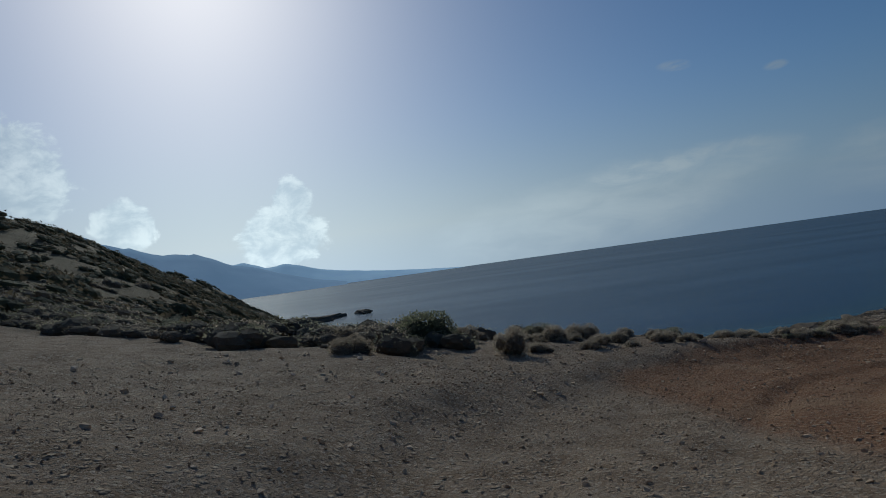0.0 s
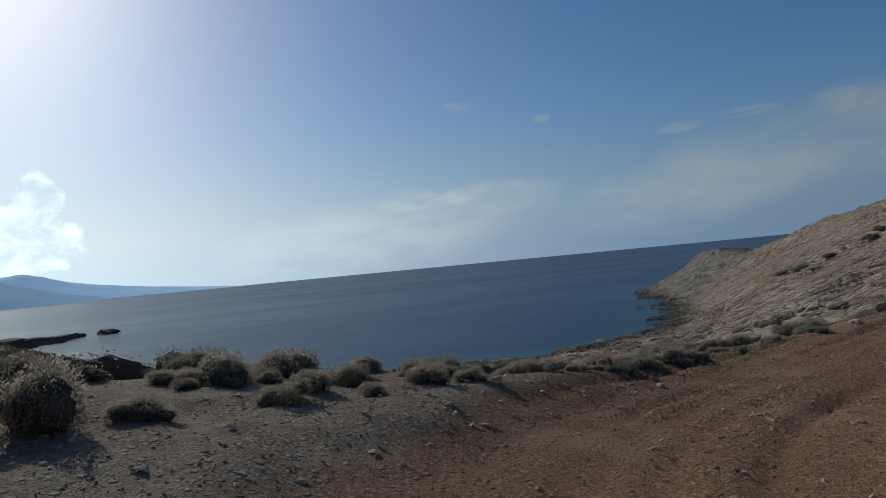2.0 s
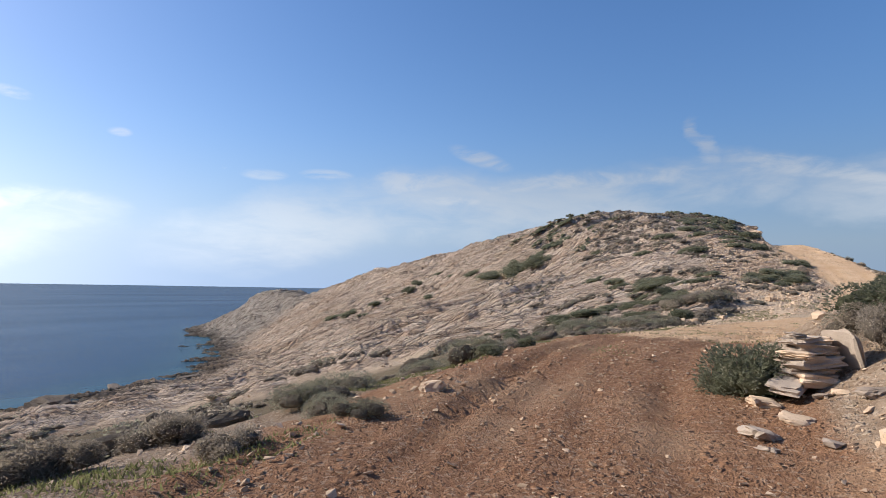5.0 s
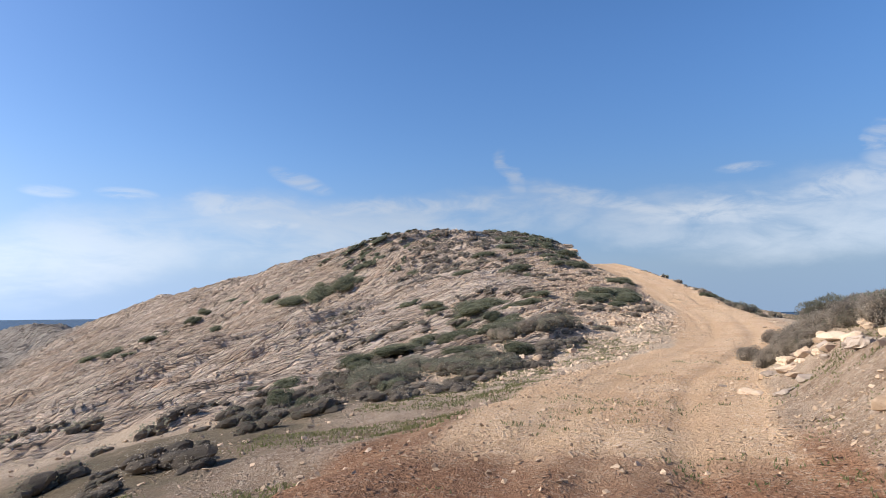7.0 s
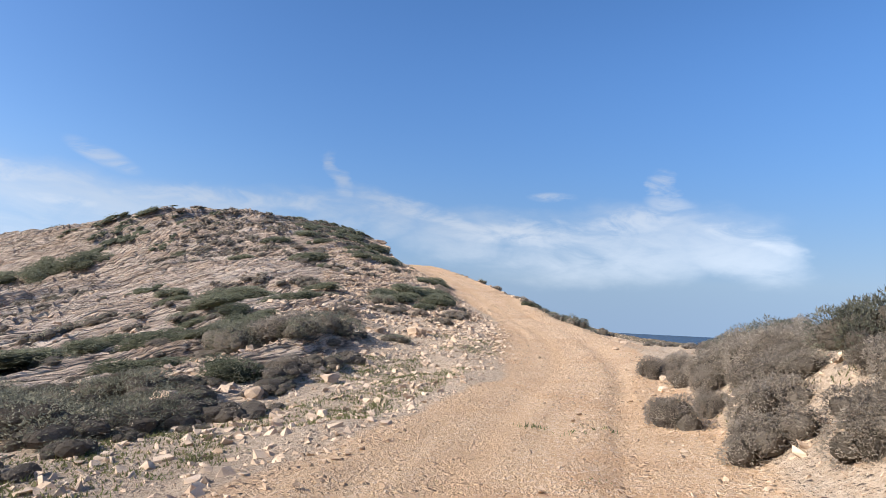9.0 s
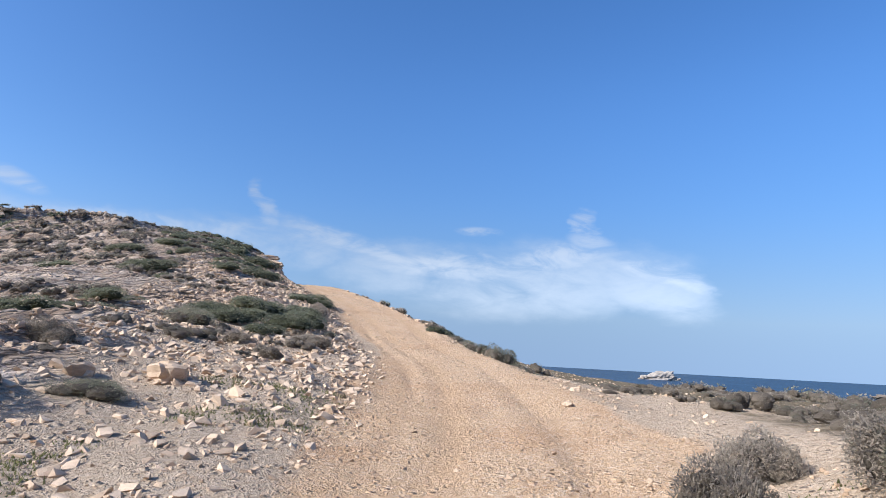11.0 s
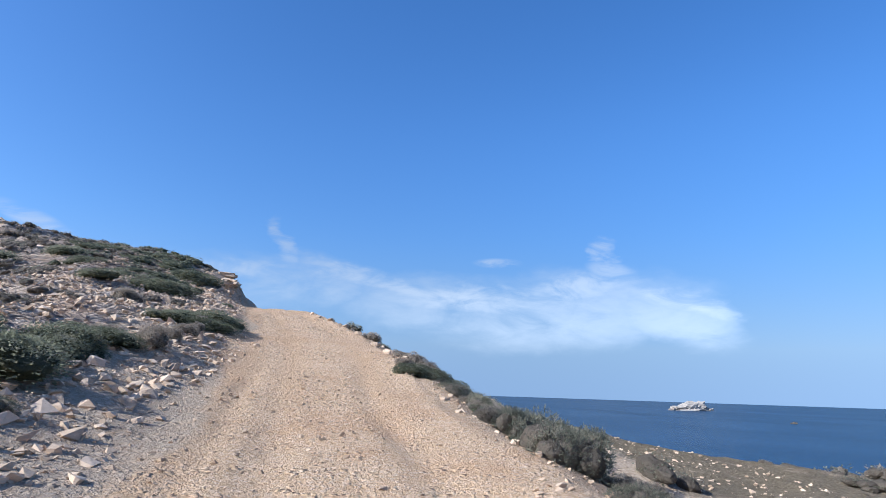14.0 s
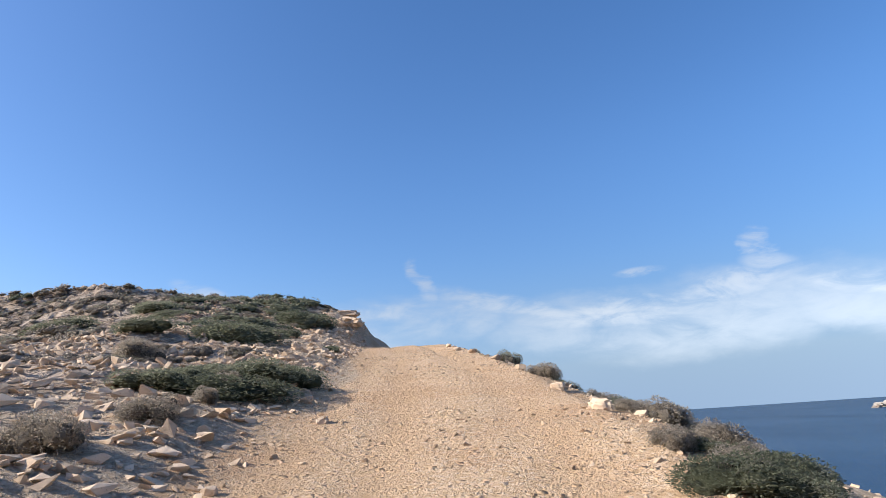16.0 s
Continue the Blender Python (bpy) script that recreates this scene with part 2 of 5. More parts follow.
    layer2 = noise_tex(t, bedded(2.6, 0.7), 1.0, 6.0, 0.66, 0.5)
    crack = noise_tex(t, bedded(0.95, 0.3), 1.0, 7.0, 0.7, 0.8)

    def blocks(across, along, feature):
        """Slabs broken along the beds and across them."""
        v = t.nodes.new("ShaderNodeTexVoronoi")
        v.feature = feature
        v.inputs["Scale"].default_value = 1.0
        v.inputs["Randomness"].default_value = 0.95
        t.links.new(bedded(across, along), v.inputs["Vector"])
        return v

    joint = blocks(1.5, 0.42, "DISTANCE_TO_EDGE").outputs["Distance"]
    joint2 = blocks(4.2, 1.25, "DISTANCE_TO_EDGE").outputs["Distance"]
    tone = t.nodes.new("ShaderNodeSeparateColor")
    t.links.new(blocks(1.5, 0.42, "F1").outputs["Color"], tone.inputs[0])
    rockc = mix_rgb(t, map_range(t, layer, 0.36, 0.62), (0.50, 0.36, 0.255), (0.78, 0.62, 0.485))
    rockc = mix_rgb(t, map_range(t, tone.outputs[0], 0.0, 1.0, 0.0, 0.55), rockc, mix_rgb(t, tone.outputs[1], (0.44, 0.33, 0.25), (0.80, 0.66, 0.53)))
    rockc = mix_rgb(t, map_range(t, layer2, 0.34, 0.46, 0.55, 0.0), rockc, (0.23, 0.16, 0.11))
    seam = math_node(t, "ABSOLUTE", math_node(t, "SUBTRACT", crack, 0.5))
    rockc = mix_rgb(t, map_range(t, seam, 0.004, 0.02, 0.7, 0.0), rockc, (0.10, 0.068, 0.047))
    rockc = mix_rgb(t, map_range(t, math_node(t, "ADD", joint, math_node(t, "MULTIPLY", math_node(t, "SUBTRACT", mid, 0.42), 0.22)), 0.0, 0.055, 0.7, 0.0), rockc, (0.085, 0.058, 0.042))
    rockc = mix_rgb(t, map_range(t, math_node(t, "ADD", joint2, math_node(t, "MULTIPLY", math_node(t, "SUBTRACT", mid, 0.45), 0.3)), 0.0, 0.05, 0.42, 0.0), rockc, (0.15, 0.105, 0.075))
    rockc = mix_rgb(t, map_range(t, big, 0.5, 0.72, 0.0, 0.5), rockc, (0.55, 0.37, 0.25))
    rockc = mix_rgb(t, map_range(t, mid, 0.58, 0.75, 0.0, 0.6), rockc, (0.76, 0.66, 0.55))
    headland = map_range(t, xyz.outputs[1], 100.0, 114.0)
    rockc = mix_rgb(t, headland, rockc, mix_rgb(t, map_range(t, layer2, 0.33, 0.6), (0.16, 0.125, 0.10), (0.50, 0.43, 0.36)))
    edge = math_node(t, "MULTIPLY", math_node(t, "SUBTRACT", mid, 0.5), 0.5)
    c = mix_rgb(t, map_range(t, math_node(t, "ADD", rock, edge), 0.3, 0.6), soil, rockc)
    c = mix_rgb(t, map_range(t, math_node(t, "ADD", red, edge), 0.25, 0.65), c, redc)
    c = mix_rgb(t, map_range(t, math_node(t, "ADD", track, edge), 0.25, 0.65), c, pale)
    # leaf litter and low growth under the scrub
    litter = mix_rgb(t, map_range(t, fine, 0.3, 0.7), (0.10, 0.077, 0.046), (0.21, 0.167, 0.10))
    c = mix_rgb(t, map_range(t, math_node(t, "ADD", att.outputs["Alpha"], math_node(t, "MULTIPLY", edge, 2.4)), 0.25, 0.75, 0.0, 0.85), c, litter)
    # dark wet band along the waterline
    szp = t.nodes.new("ShaderNodeSeparateXYZ")
    t.links.new(pos, szp.inputs[0])
    wet = map_range(t, math_node(t, "ADD", szp.outputs[2], math_node(t, "MULTIPLY", edge, -3.0)), 0.2, 1.3, 0.75, 0.0)
    c = mix_rgb(t, wet, c, (0.085, 0.07, 0.055))
    t.links.new(c, bsdf.inputs["Base Color"])
    bsdf.inputs["Roughness"].default_value = 0.93
    beds_ = math_node(t, "ADD", layer2, math_node(t, "ADD", math_node(t, "MULTIPLY", crack, 1.2), math_node(t, "ADD", map_range(t, joint, 0.0, 0.12, -1.0, 0.0), math_node(t, "ADD", map_range(t, joint2, 0.0, 0.12, -0.4, 0.0), math_node(t, "MULTIPLY", tone.outputs[2], 0.8)))))
    loose = math_node(t, "ADD", math_node(t, "MULTIPLY", ph, math_node(t, "SUBTRACT", 1.1, math_node(t, "MULTIPLY", rock, 0.6))), math_node(t, "ADD", fine, math_node(t, "MULTIPLY", grain, 0.4)))
    h = math_node(t, "ADD", math_node(t, "MULTIPLY", beds_, math_node(t, "MULTIPLY", rock, 4.0)), loose)
    bump(t, bsdf, h, 0.95, 0.08)
    return m


def stone_material(name, dark, light, rough=0.92):
    m, t, bsdf = material(name)
    pos = position(t)
    rnd = t.nodes.new("ShaderNodeObjectInfo").outputs["Random"]
    isl = t.nodes.new("ShaderNodeNewGeometry").outputs["Random Per Island"]
    n1 = noise_tex(t, scaled(t, pos, (1, 1, 2.6)), 5.0, 8.0, 0.68)
    n2 = noise_tex(t, pos, 45.0, 4.0, 0.65)
    f = math_node(t, "ADD", math_node(t, "MULTIPLY", math_node(t, "ADD", rnd, isl), 0.26), math_node(t, "MULTIPLY", n1, 0.55))
    c = mix_rgb(t, map_range(t, f, 0.3, 0.75), dark, light)
    c = mix_rgb(t, map_range(t, n2, 0.58, 0.75, 0.0, 0.6), c, tuple(v * 0.45 for v in dark))
    t.links.new(c, bsdf.inputs["Base Color"])
    bsdf.inputs["Roughness"].default_value = rough
    bump(t, bsdf, math_node(t, "ADD", n1, math_node(t, "MULTIPLY", n2, 0.35)), 0.6, 0.03)
    return m


def foliage_material(name, dark, light, tip=None):
    m, t, bsdf = material(name)
    pos = position(t)
    isl = t.nodes.new("ShaderNodeNewGeometry").outputs["Random Per Island"]
    rnd = t.nodes.new("ShaderNodeObjectInfo").outputs["Random"]
    n1 = noise_tex(t, pos, 3.0, 4.0, 0.6)
    f = math_node(t, "ADD", math_node(t, "MULTIPLY", isl, 0.26), math_node(t, "ADD", math_node(t, "MULTIPLY", rnd, 0.3), math_node(t, "MULTIPLY", n1, 0.55)))
    c = mix_rgb(t, map_range(t, f, 0.25, 0.85), dark, light)
    if tip:
        c = mix_rgb(t, map_range(t, n1, 0.52, 0.68, 0.0, 0.8), c, tip)
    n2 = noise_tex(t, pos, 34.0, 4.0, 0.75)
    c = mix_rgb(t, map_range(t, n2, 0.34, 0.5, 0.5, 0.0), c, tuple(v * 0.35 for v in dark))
    bump(t, bsdf, n2, 1.0, 0.06)
    t.links.new(c, bsdf.inputs["Base Color"])
    bsdf.inputs["Roughness"].default_value = 0.8
    through_leaf = t.nodes.new("ShaderNodeBsdfTranslucent")
    t.links.new(c, through_leaf.inputs["Color"])
    blend = t.nodes.new("ShaderNodeMixShader")
    blend.inputs[0].default_value = 0.46
    t.links.new(bsdf.outputs[0], blend.inputs[1])
    t.links.new(through_leaf.outputs[0], blend.inputs[2])
    t.links.new(blend.outputs[0], t.nodes["Material Output"].inputs["Surface"])
    return m


def sea_material():
    m, t, bsdf = material("sea_water")
    pos = position(t)
    szp = t.nodes.new("ShaderNodeSeparateXYZ")
    t.links.new(pos, szp.inputs[0])
    big = noise_tex(t, scaled(t, pos, (0.004, 0.011, 1), (0, 0, 25)), 1.0, 5.0, 0.6, 0.5)
    # shallow water over pale and weedy bottom near the shore
    att = t.nodes.new("ShaderNodeAttribute")
    att.attribute_name = "shallow"
    weed = noise_tex(t, pos, 0.09, 5.0, 0.6, 0.4)
    deep = mix_rgb(t, map_range(t, big, 0.35, 0.7), (0.012, 0.040, 0.086), (0.014, 0.046, 0.098))
    near = mix_rgb(t, map_range(t, weed, 0.42, 0.6), (0.020, 0.058, 0.082), (0.036, 0.09, 0.112))
    c = mix_rgb(t, att.outputs["Fac"], deep, near)
    w1 = noise_tex(t, scaled(t, pos, (0.9, 0.45, 1), (0, 0, 30)), 1.0, 6.0, 0.65, 0.2)
    w2 = noise_tex(t, scaled(t, pos, (0.07, 0.16, 1), (0, 0, -15)), 1.0, 4.0, 0.55, 0.2)
    t.nodes.remove(bsdf)
    body = t.nodes.new("ShaderNodeBsdfDiffuse")
    t.links.new(c, body.inputs["Color"])
    gloss = t.nodes.new("ShaderNodeBsdfGlossy")
    gloss.inputs["Roughness"].default_value = 0.16
    b = t.nodes.new("ShaderNodeBump")
    b.inputs["Strength"].default_value, b.inputs["Distance"].default_value = 0.7, 0.28
    t.links.new(math_node(t, "ADD", w1, math_node(t, "MULTIPLY", w2, 3.0)), b.inputs["Height"])
    t.links.new(b.outputs[0], gloss.inputs["Normal"])
    facing = t.nodes.new("ShaderNodeLayerWeight")
    facing.inputs["Blend"].default_value = 0.5
    # broken water throws back about a third of the light at grazing angles; smooth slicks a little more
    share = math_node(t, "MULTIPLY", map_range(t, facing.outputs["Facing"], 0.55, 1.0, 0.03, 0.26), map_range(t, big, 0.3, 0.7, 0.9, 1.14))
    blend = t.nodes.new("ShaderNodeMixShader")
    t.links.new(share, blend.inputs[0])
    t.links.new(body.outputs[0], blend.inputs[1])
    t.links.new(gloss.outputs[0], blend.inputs[2])
    t.links.new(blend.outputs[0], t.nodes["Material Output"].inputs["Surface"])
    return m


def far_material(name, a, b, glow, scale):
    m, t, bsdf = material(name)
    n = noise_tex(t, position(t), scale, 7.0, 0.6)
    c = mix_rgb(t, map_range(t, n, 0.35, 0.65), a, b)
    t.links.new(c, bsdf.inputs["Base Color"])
    # distance haze painted in: the blue surface colour also emits
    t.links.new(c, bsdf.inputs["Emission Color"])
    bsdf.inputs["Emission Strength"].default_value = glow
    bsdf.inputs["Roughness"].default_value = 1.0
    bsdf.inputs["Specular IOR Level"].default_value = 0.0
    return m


GROUND = ground_material()
LIMESTONE = stone_material("pale_limestone", (0.35, 0.245, 0.16), (0.67, 0.51, 0.365))
WHITE_ROCK = stone_material("bleached_limestone", (0.24, 0.20, 0.165), (0.47, 0.415, 0.355))
GREY_ROCK = stone_material("weathered_grey_rock", (0.19, 0.145, 0.11), (0.42, 0.34, 0.27))
SHORE_ROCK = stone_material("dark_shore_rock", (0.07, 0.055, 0.043), (0.22, 0.175, 0.135))
GRAVEL = stone_material("gravel_stones", (0.38, 0.265, 0.17), (0.72, 0.545, 0.385))
DARK_GRAVEL = stone_material("brown_gravel_stones", (0.25, 0.162, 0.105), (0.53, 0.395, 0.28))
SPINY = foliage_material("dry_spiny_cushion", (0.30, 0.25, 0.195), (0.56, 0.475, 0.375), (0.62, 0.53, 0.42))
# grey of the bare twigs; on the cores it paints inner shade
SPINY_CORE = foliage_material("twig_and_shade_core", (0.20, 0.165, 0.128), (0.36, 0.30, 0.235))
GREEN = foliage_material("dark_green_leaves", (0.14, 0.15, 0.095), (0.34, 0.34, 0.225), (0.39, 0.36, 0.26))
# darker copy of the leaf green, painting the shade within crowns
GREEN_CORE = foliage_material("green_core_painted_shade", (0.10, 0.106, 0.066), (0.20, 0.20, 0.126))
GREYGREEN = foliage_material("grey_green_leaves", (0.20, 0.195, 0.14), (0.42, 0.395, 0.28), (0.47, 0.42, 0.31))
# brown scrub, its colour darkened to paint a backlit slope
BROWN_SCRUB = foliage_material("brown_scrub_painted_shade", (0.075, 0.062, 0.042), (0.17, 0.14, 0.098), (0.20, 0.165, 0.12))
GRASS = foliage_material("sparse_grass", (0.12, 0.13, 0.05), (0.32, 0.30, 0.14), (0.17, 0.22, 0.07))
SEA = sea_material()
# both ranges carry their haze in the colour and its glow
FAR_NEAR = far_material("mountain_painted_haze", (0.21, 0.29, 0.40), (0.24, 0.32, 0.43), 0.86, 0.004)
FAR_FAR = far_material("far_mountain_painted_haze", (0.30, 0.41, 0.54), (0.33, 0.44, 0.57), 0.93, 0.004)

# ---- the lie of the land: lines of known height, and a smooth sheet drawn over them ----
ROAD = [(-4.5, -16, 14.6), (-2, -7, 13.7), (0, 0, 13.15), (0.95, 4.4, 12.58), (3.0, 8.35, 12.0), (5.7, 11.75, 11.48), (9.1, 14.6, 10.93), (13.5, 16.9, 10.47), (20, 18.9, 10.5), (26.5, 19.75, 10.75),
        (32.3, 19.4, 10.6), (37.7, 18.5, 10.55), (40.2, 17.9, 10.57), (46, 16.1, 10.68), (52.2, 14.1, 10.95), (56.9, 13.35, 11.3), (61.6, 12.9, 11.7), (66.3, 13.1, 12.2), (68.6, 13.4, 12.47), (78, 14.3, 14.1),
        (88, 16.2, 15.9), (98, 18.3, 17.5), (106, 19.4, 18.35), (114, 18.5, 18.3), (126, 10, 15.5)]
LEDGE = [(-3, 20.5, 12.7), (2, 19, 12.1), (7.0, 17.6, 11.62), (9.5, 18.2, 11.38), (11.7, 18.9, 11.15), (14.4, 19.2, 10.8), (17.6, 22, 10.2), (24, 24.5, 10.1), (31.7, 25.2, 10.0), (37, 25.5, 9.9), (43.3, 22.6, 10.2), (50, 22.5, 10.4), (57, 22.5, 11.9)]
SLOPE = [(-2, 32, 8.5), (8, 30, 7.3), (18, 32, 6.4), (28, 33, 6.6), (36, 31, 8.4), (43, 33, 8.4)]
LOWER = [(0, 66, 3.2), (12, 58, 3.0), (24, 54, 2.6), (36, 54, 2.7), (46, 55, 3.2), (53, 62, 2.2)]
SHORE = [(-75, 240, 0), (-58, 232, 0), (-30, 165, 0), (-13, 131, 0), (4, 100, 0), (18, 84, 0), (27, 74, 0), (35, 75, 0), (47.5, 73, 0), (57, 75.5, 0), (62, 78, 0), (80, 91, 0), (86, 101, 0), (94, 112, 0), (108, 135, 0), (122, 156, 0), (130, 165, 0), (148, 160, 0),
         (170, 130, 0), (180, 80, 0), (172, 30, 0), (150, 5, 0), (122, -2, 0), (112, -14, 0), (118, -34, 0), (132, -62, 0), (140, -110, 0)]
RIDGE = [(105.5, 22.3, 20.8), (110, 28.0, 22.9), (117, 34, 24.3), (122, 41, 24.8), (121, 48, 25.3), (118.5, 58, 23.1), (114.5, 68, 20.2), (112.5, 80, 17.0), (111, 93, 14.6), (112, 101, 11.8), (114.5, 113, 9.3), (120, 128, 10.2), (123, 138, 9.2), (125, 150, 4.0)]
FACE = [(60, 24, 12.3), (68.5, 24, 13.6), (79.5, 33.7, 15.0), (85, 41, 15.0), (84.5, 45, 11.9), (82, 56, 9.5), (86, 75, 7.0), (95, 95, 6.0)]
FACE_TOP = [(98, 31, 20.4), (101, 37, 22.4), (102, 45, 22.0), (104, 56, 19.5)]
FACE_UP = [(76, 17.8, 14.2), (88.6, 24, 17.4), (98, 24.5, 19.1)]
FOOT = [(50, 28, 10.3), (54, 36, 8.8), (56, 48, 6.2), (60, 62, 3.4), (66, 74, 1.6)]
EDGE = [(55, 10.0, 11.2), (61, 9.6, 11.3), (65, 9.0, 11.4), (73.5, 9.2, 12.4), (79.8, 10.8, 13.3), (86, 12.2, 14.4), (94, 14.4, 15.9), (102, 15.8, 17.2), (110, 14, 17.3)]
PLAIN = [(68, 4, 11.2), (74, -3, 11.0), (82, -12, 10.5), (92, -27, 9.4), (100, -45, 8.0), (110, -80, 7)]
DROP = [(84, 3, 8.0), (96, 4, 7.5), (110, 3, 6)]
BANK = [(9, 9.0, 12.3), (16, 13.2, 11.9), (21, 15.0, 11.4), (28, 15.2, 11.8), (36, 14.4, 12.15), (40, 13.8, 12.1), (43, 13.4, 12.0), (47, 13.0, 11.7), (51, 11.0, 11.4)]
SOUTH = [(4, -12, 14.3), (20, -3, 13.6), (38, 0, 12.7), (52, -6, 11.4), (66, -24, 10.2), (85, -60, 8.5)]
FAR_SOUTH = [(-60, -100, 30), (0, -90, 24), (60, -100, 14), (100, -118, 8)]
WEST = [(-12, 2, 15.6), (-10.6, 14.5, 14.2), (-16.6, 36.4, 13.0), (-18, 57, 10.4), (-24, 90, 8), (-40, 140, 7), (-60, 200, 5)]
HILL_W = [(-40, -20, 24), (-27, 36.5, 17.3), (-29, 53, 16.4), (-64, 90, 31.2), (-77, 129, 31.8), (-84, 171, 26.6), (-81, 210, 20.2), (-79, 229, 13.0)]
BACK_W = [(-128, -110, 46), (-128, 40, 50), (-128, 150, 44), (-120, 250, 10)]
SEABED = [(-60, 259, -5), (0, 250, -9), (60, 150, -9), (40, 110, -8), (90, 180, -9), (150, 230, -9), (229, 200, -9), (229, 60, -9), (225, -60, -9), (200, -119, -9)]
X0, X1, Y0, Y1, CELL = -130.0, 230.0, -120.0, 260.0, 2.0


def sample_line(line, step):
    out = []
    for a, b in zip(line[:-1], line[1:]):
        n = max(1, int(math.dist(a, b) / step))
        out += [tuple(np.array(a) + (np.array(b) - np.array(a)) * i / n) for i in range(n)]
    return np.array(out + [line[-1]])


def curve_line(line, step):
    """A Catmull-Rom curve through the points of a line."""
    p = np.array([line[0], *line, line[-1]], float)
    out = []
    for i in range(1, len(p) - 2):
        n = max(2, int(np.linalg.norm(p[i + 1] - p[i]) / step))
        for k in range(n):
            u = k / n
            out.append(0.5 * (2 * p[i] + (p[i + 1] - p[i - 1]) * u + (2 * p[i - 1] - 5 * p[i] + 4 * p[i + 1] - p[i + 2]) * u * u + (3 * p[i] - p[i - 1] - 3 * p[i + 1] + p[i + 2]) * u ** 3))
    return np.array(out + [p[-1]])


ROAD_PTS = curve_line(ROAD, 0.5)


def land_sheet():
    lines = [ROAD, LEDGE, SLOPE, LOWER, SHORE, RIDGE, FACE, FACE_TOP, FACE_UP, FOOT, EDGE, PLAIN, DROP, BANK, SOUTH, FAR_SOUTH, WEST, HILL_W, BACK_W, SEABED]
    z = None
    for cell in (16.0, 8.0, 4.0, CELL):
        nx, ny = int((X1 - X0) / cell) + 1, int((Y1 - Y0) / cell) + 1
        tot, cnt = np.zeros((nx, ny)), np.zeros((nx, ny))
        for line in lines:
            s = sample_line(line, cell * 0.5)
            i = np.clip(np.rint((s[:, 0] - X0) / cell).astype(int), 0, nx - 1)
            j = np.clip(np.rint((s[:, 1] - Y0) / cell).astype(int), 0, ny - 1)
            np.add.at(tot, (i, j), s[:, 2])
            np.add.at(cnt, (i, j), 1)
        fixed = cnt > 0
        known = tot / np.maximum(cnt, 1)
        if z is None:
            z = np.full((nx, ny), known[fixed].mean())
        else:
            gx, gy = np.linspace(0, z.shape[0] - 1, nx), np.linspace(0, z.shape[1] - 1, ny)
            z = bilinear(z, gx[:, None], gy[None, :])
        z[fixed] = known[fixed]
        for _ in range(400):
            p = np.pad(z, 1, mode="edge")
            z = 0.25 * (p[2:, 1:-1] + p[:-2, 1:-1] + p[1:-1, 2:] + p[1:-1, :-2])
            z[fixed] = known[fixed]
    for _ in range(2):
        p = np.pad(z, 1, mode="edge")
        z = 0.5 * z + 0.125 * (p[2:, 1:-1] + p[:-2, 1:-1] + p[1:-1, 2:] + p[1:-1, :-2])
    return z


def bilinear(a, gi, gj):
    gi, gj = np.broadcast_arrays(np.clip(gi, 0, a.shape[0] - 1.001), np.clip(gj, 0, a.shape[1] - 1.001))
    i, j = gi.astype(int), gj.astype(int)
    u, v = gi - i, gj - j
    return a[i, j] * (1 - u) * (1 - v) + a[i + 1, j] * u * (1 - v) + a[i, j + 1] * (1 - u) * v + a[i + 1, j + 1] * u * v


def hash2(i, j, seed):
    h = (i.astype(np.int64) * 374761393 + j.astype(np.int64) * 668265263 + seed * 974711) & 0x7FFFFFFF
    h = ((h ^ (h >> 13)) * 1274126177) & 0x7FFFFFFF
    return ((h ^ (h >> 16)) & 0xFFFF) / 65535.0


def value_noise(x, y, seed):
    i, j = np.floor(x), np.floor(y)
    u, v = x - i, y - j
    u, v = u * u * (3 - 2 * u), v * v * (3 - 2 * v)
    return (hash2(i, j, seed) * (1 - u) + hash2(i + 1, j, seed) * u) * (1 - v) + (hash2(i, j + 1, seed) * (1 - u) + hash2(i + 1, j + 1, seed) * u) * v


def fbm(x, y, octaves, seed):
    s, a, n = 0.0, 0.5, 0.0
    for k in range(octaves):
        s = s + a * (value_noise(x * 2 ** k + 17.3 * k, y * 2 ** k - 9.1 * k, seed + k) - 0.5)
        n, a = n + a, a * 0.5
    return s / n


def smooth(a, b, v):
    u = np.clip((v - a) / (b - a), 0, 1)
    return u * u * (3 - 2 * u)


def line_distance(x, y, pts):
    """The distance to a sampled line, the height of its nearest point and the side (left positive)."""
    shape = np.broadcast(x, y).shape
    px, py = np.broadcast_to(x, shape).ravel(), np.broadcast_to(y, shape).ravel()
    best, hz, side = np.full(px.shape, 1e9), np.zeros(px.shape), np.zeros(px.shape)
    for k in range(len(pts) - 1):
        a, b = pts[k], pts[k + 1]
        d = b[:2] - a[:2]
        u = np.clip(((px - a[0]) * d[0] + (py - a[1]) * d[1]) / (d @ d), 0, 1)
        ex, ey = px - a[0] - u * d[0], py - a[1] - u * d[1]
        q = ex * ex + ey * ey
        m = q < best
        best[m], hz[m], side[m] = q[m], (a[2] + u * (b[2] - a[2]))[m], (d[0] * ey - d[1] * ex)[m]
    return np.sqrt(best).reshape(shape), hz.reshape(shape), np.sign(side).reshape(shape)


SHEET = land_sheet()


def road_near(x, y):
    return line_distance(x, y, ROAD_PTS[::3])


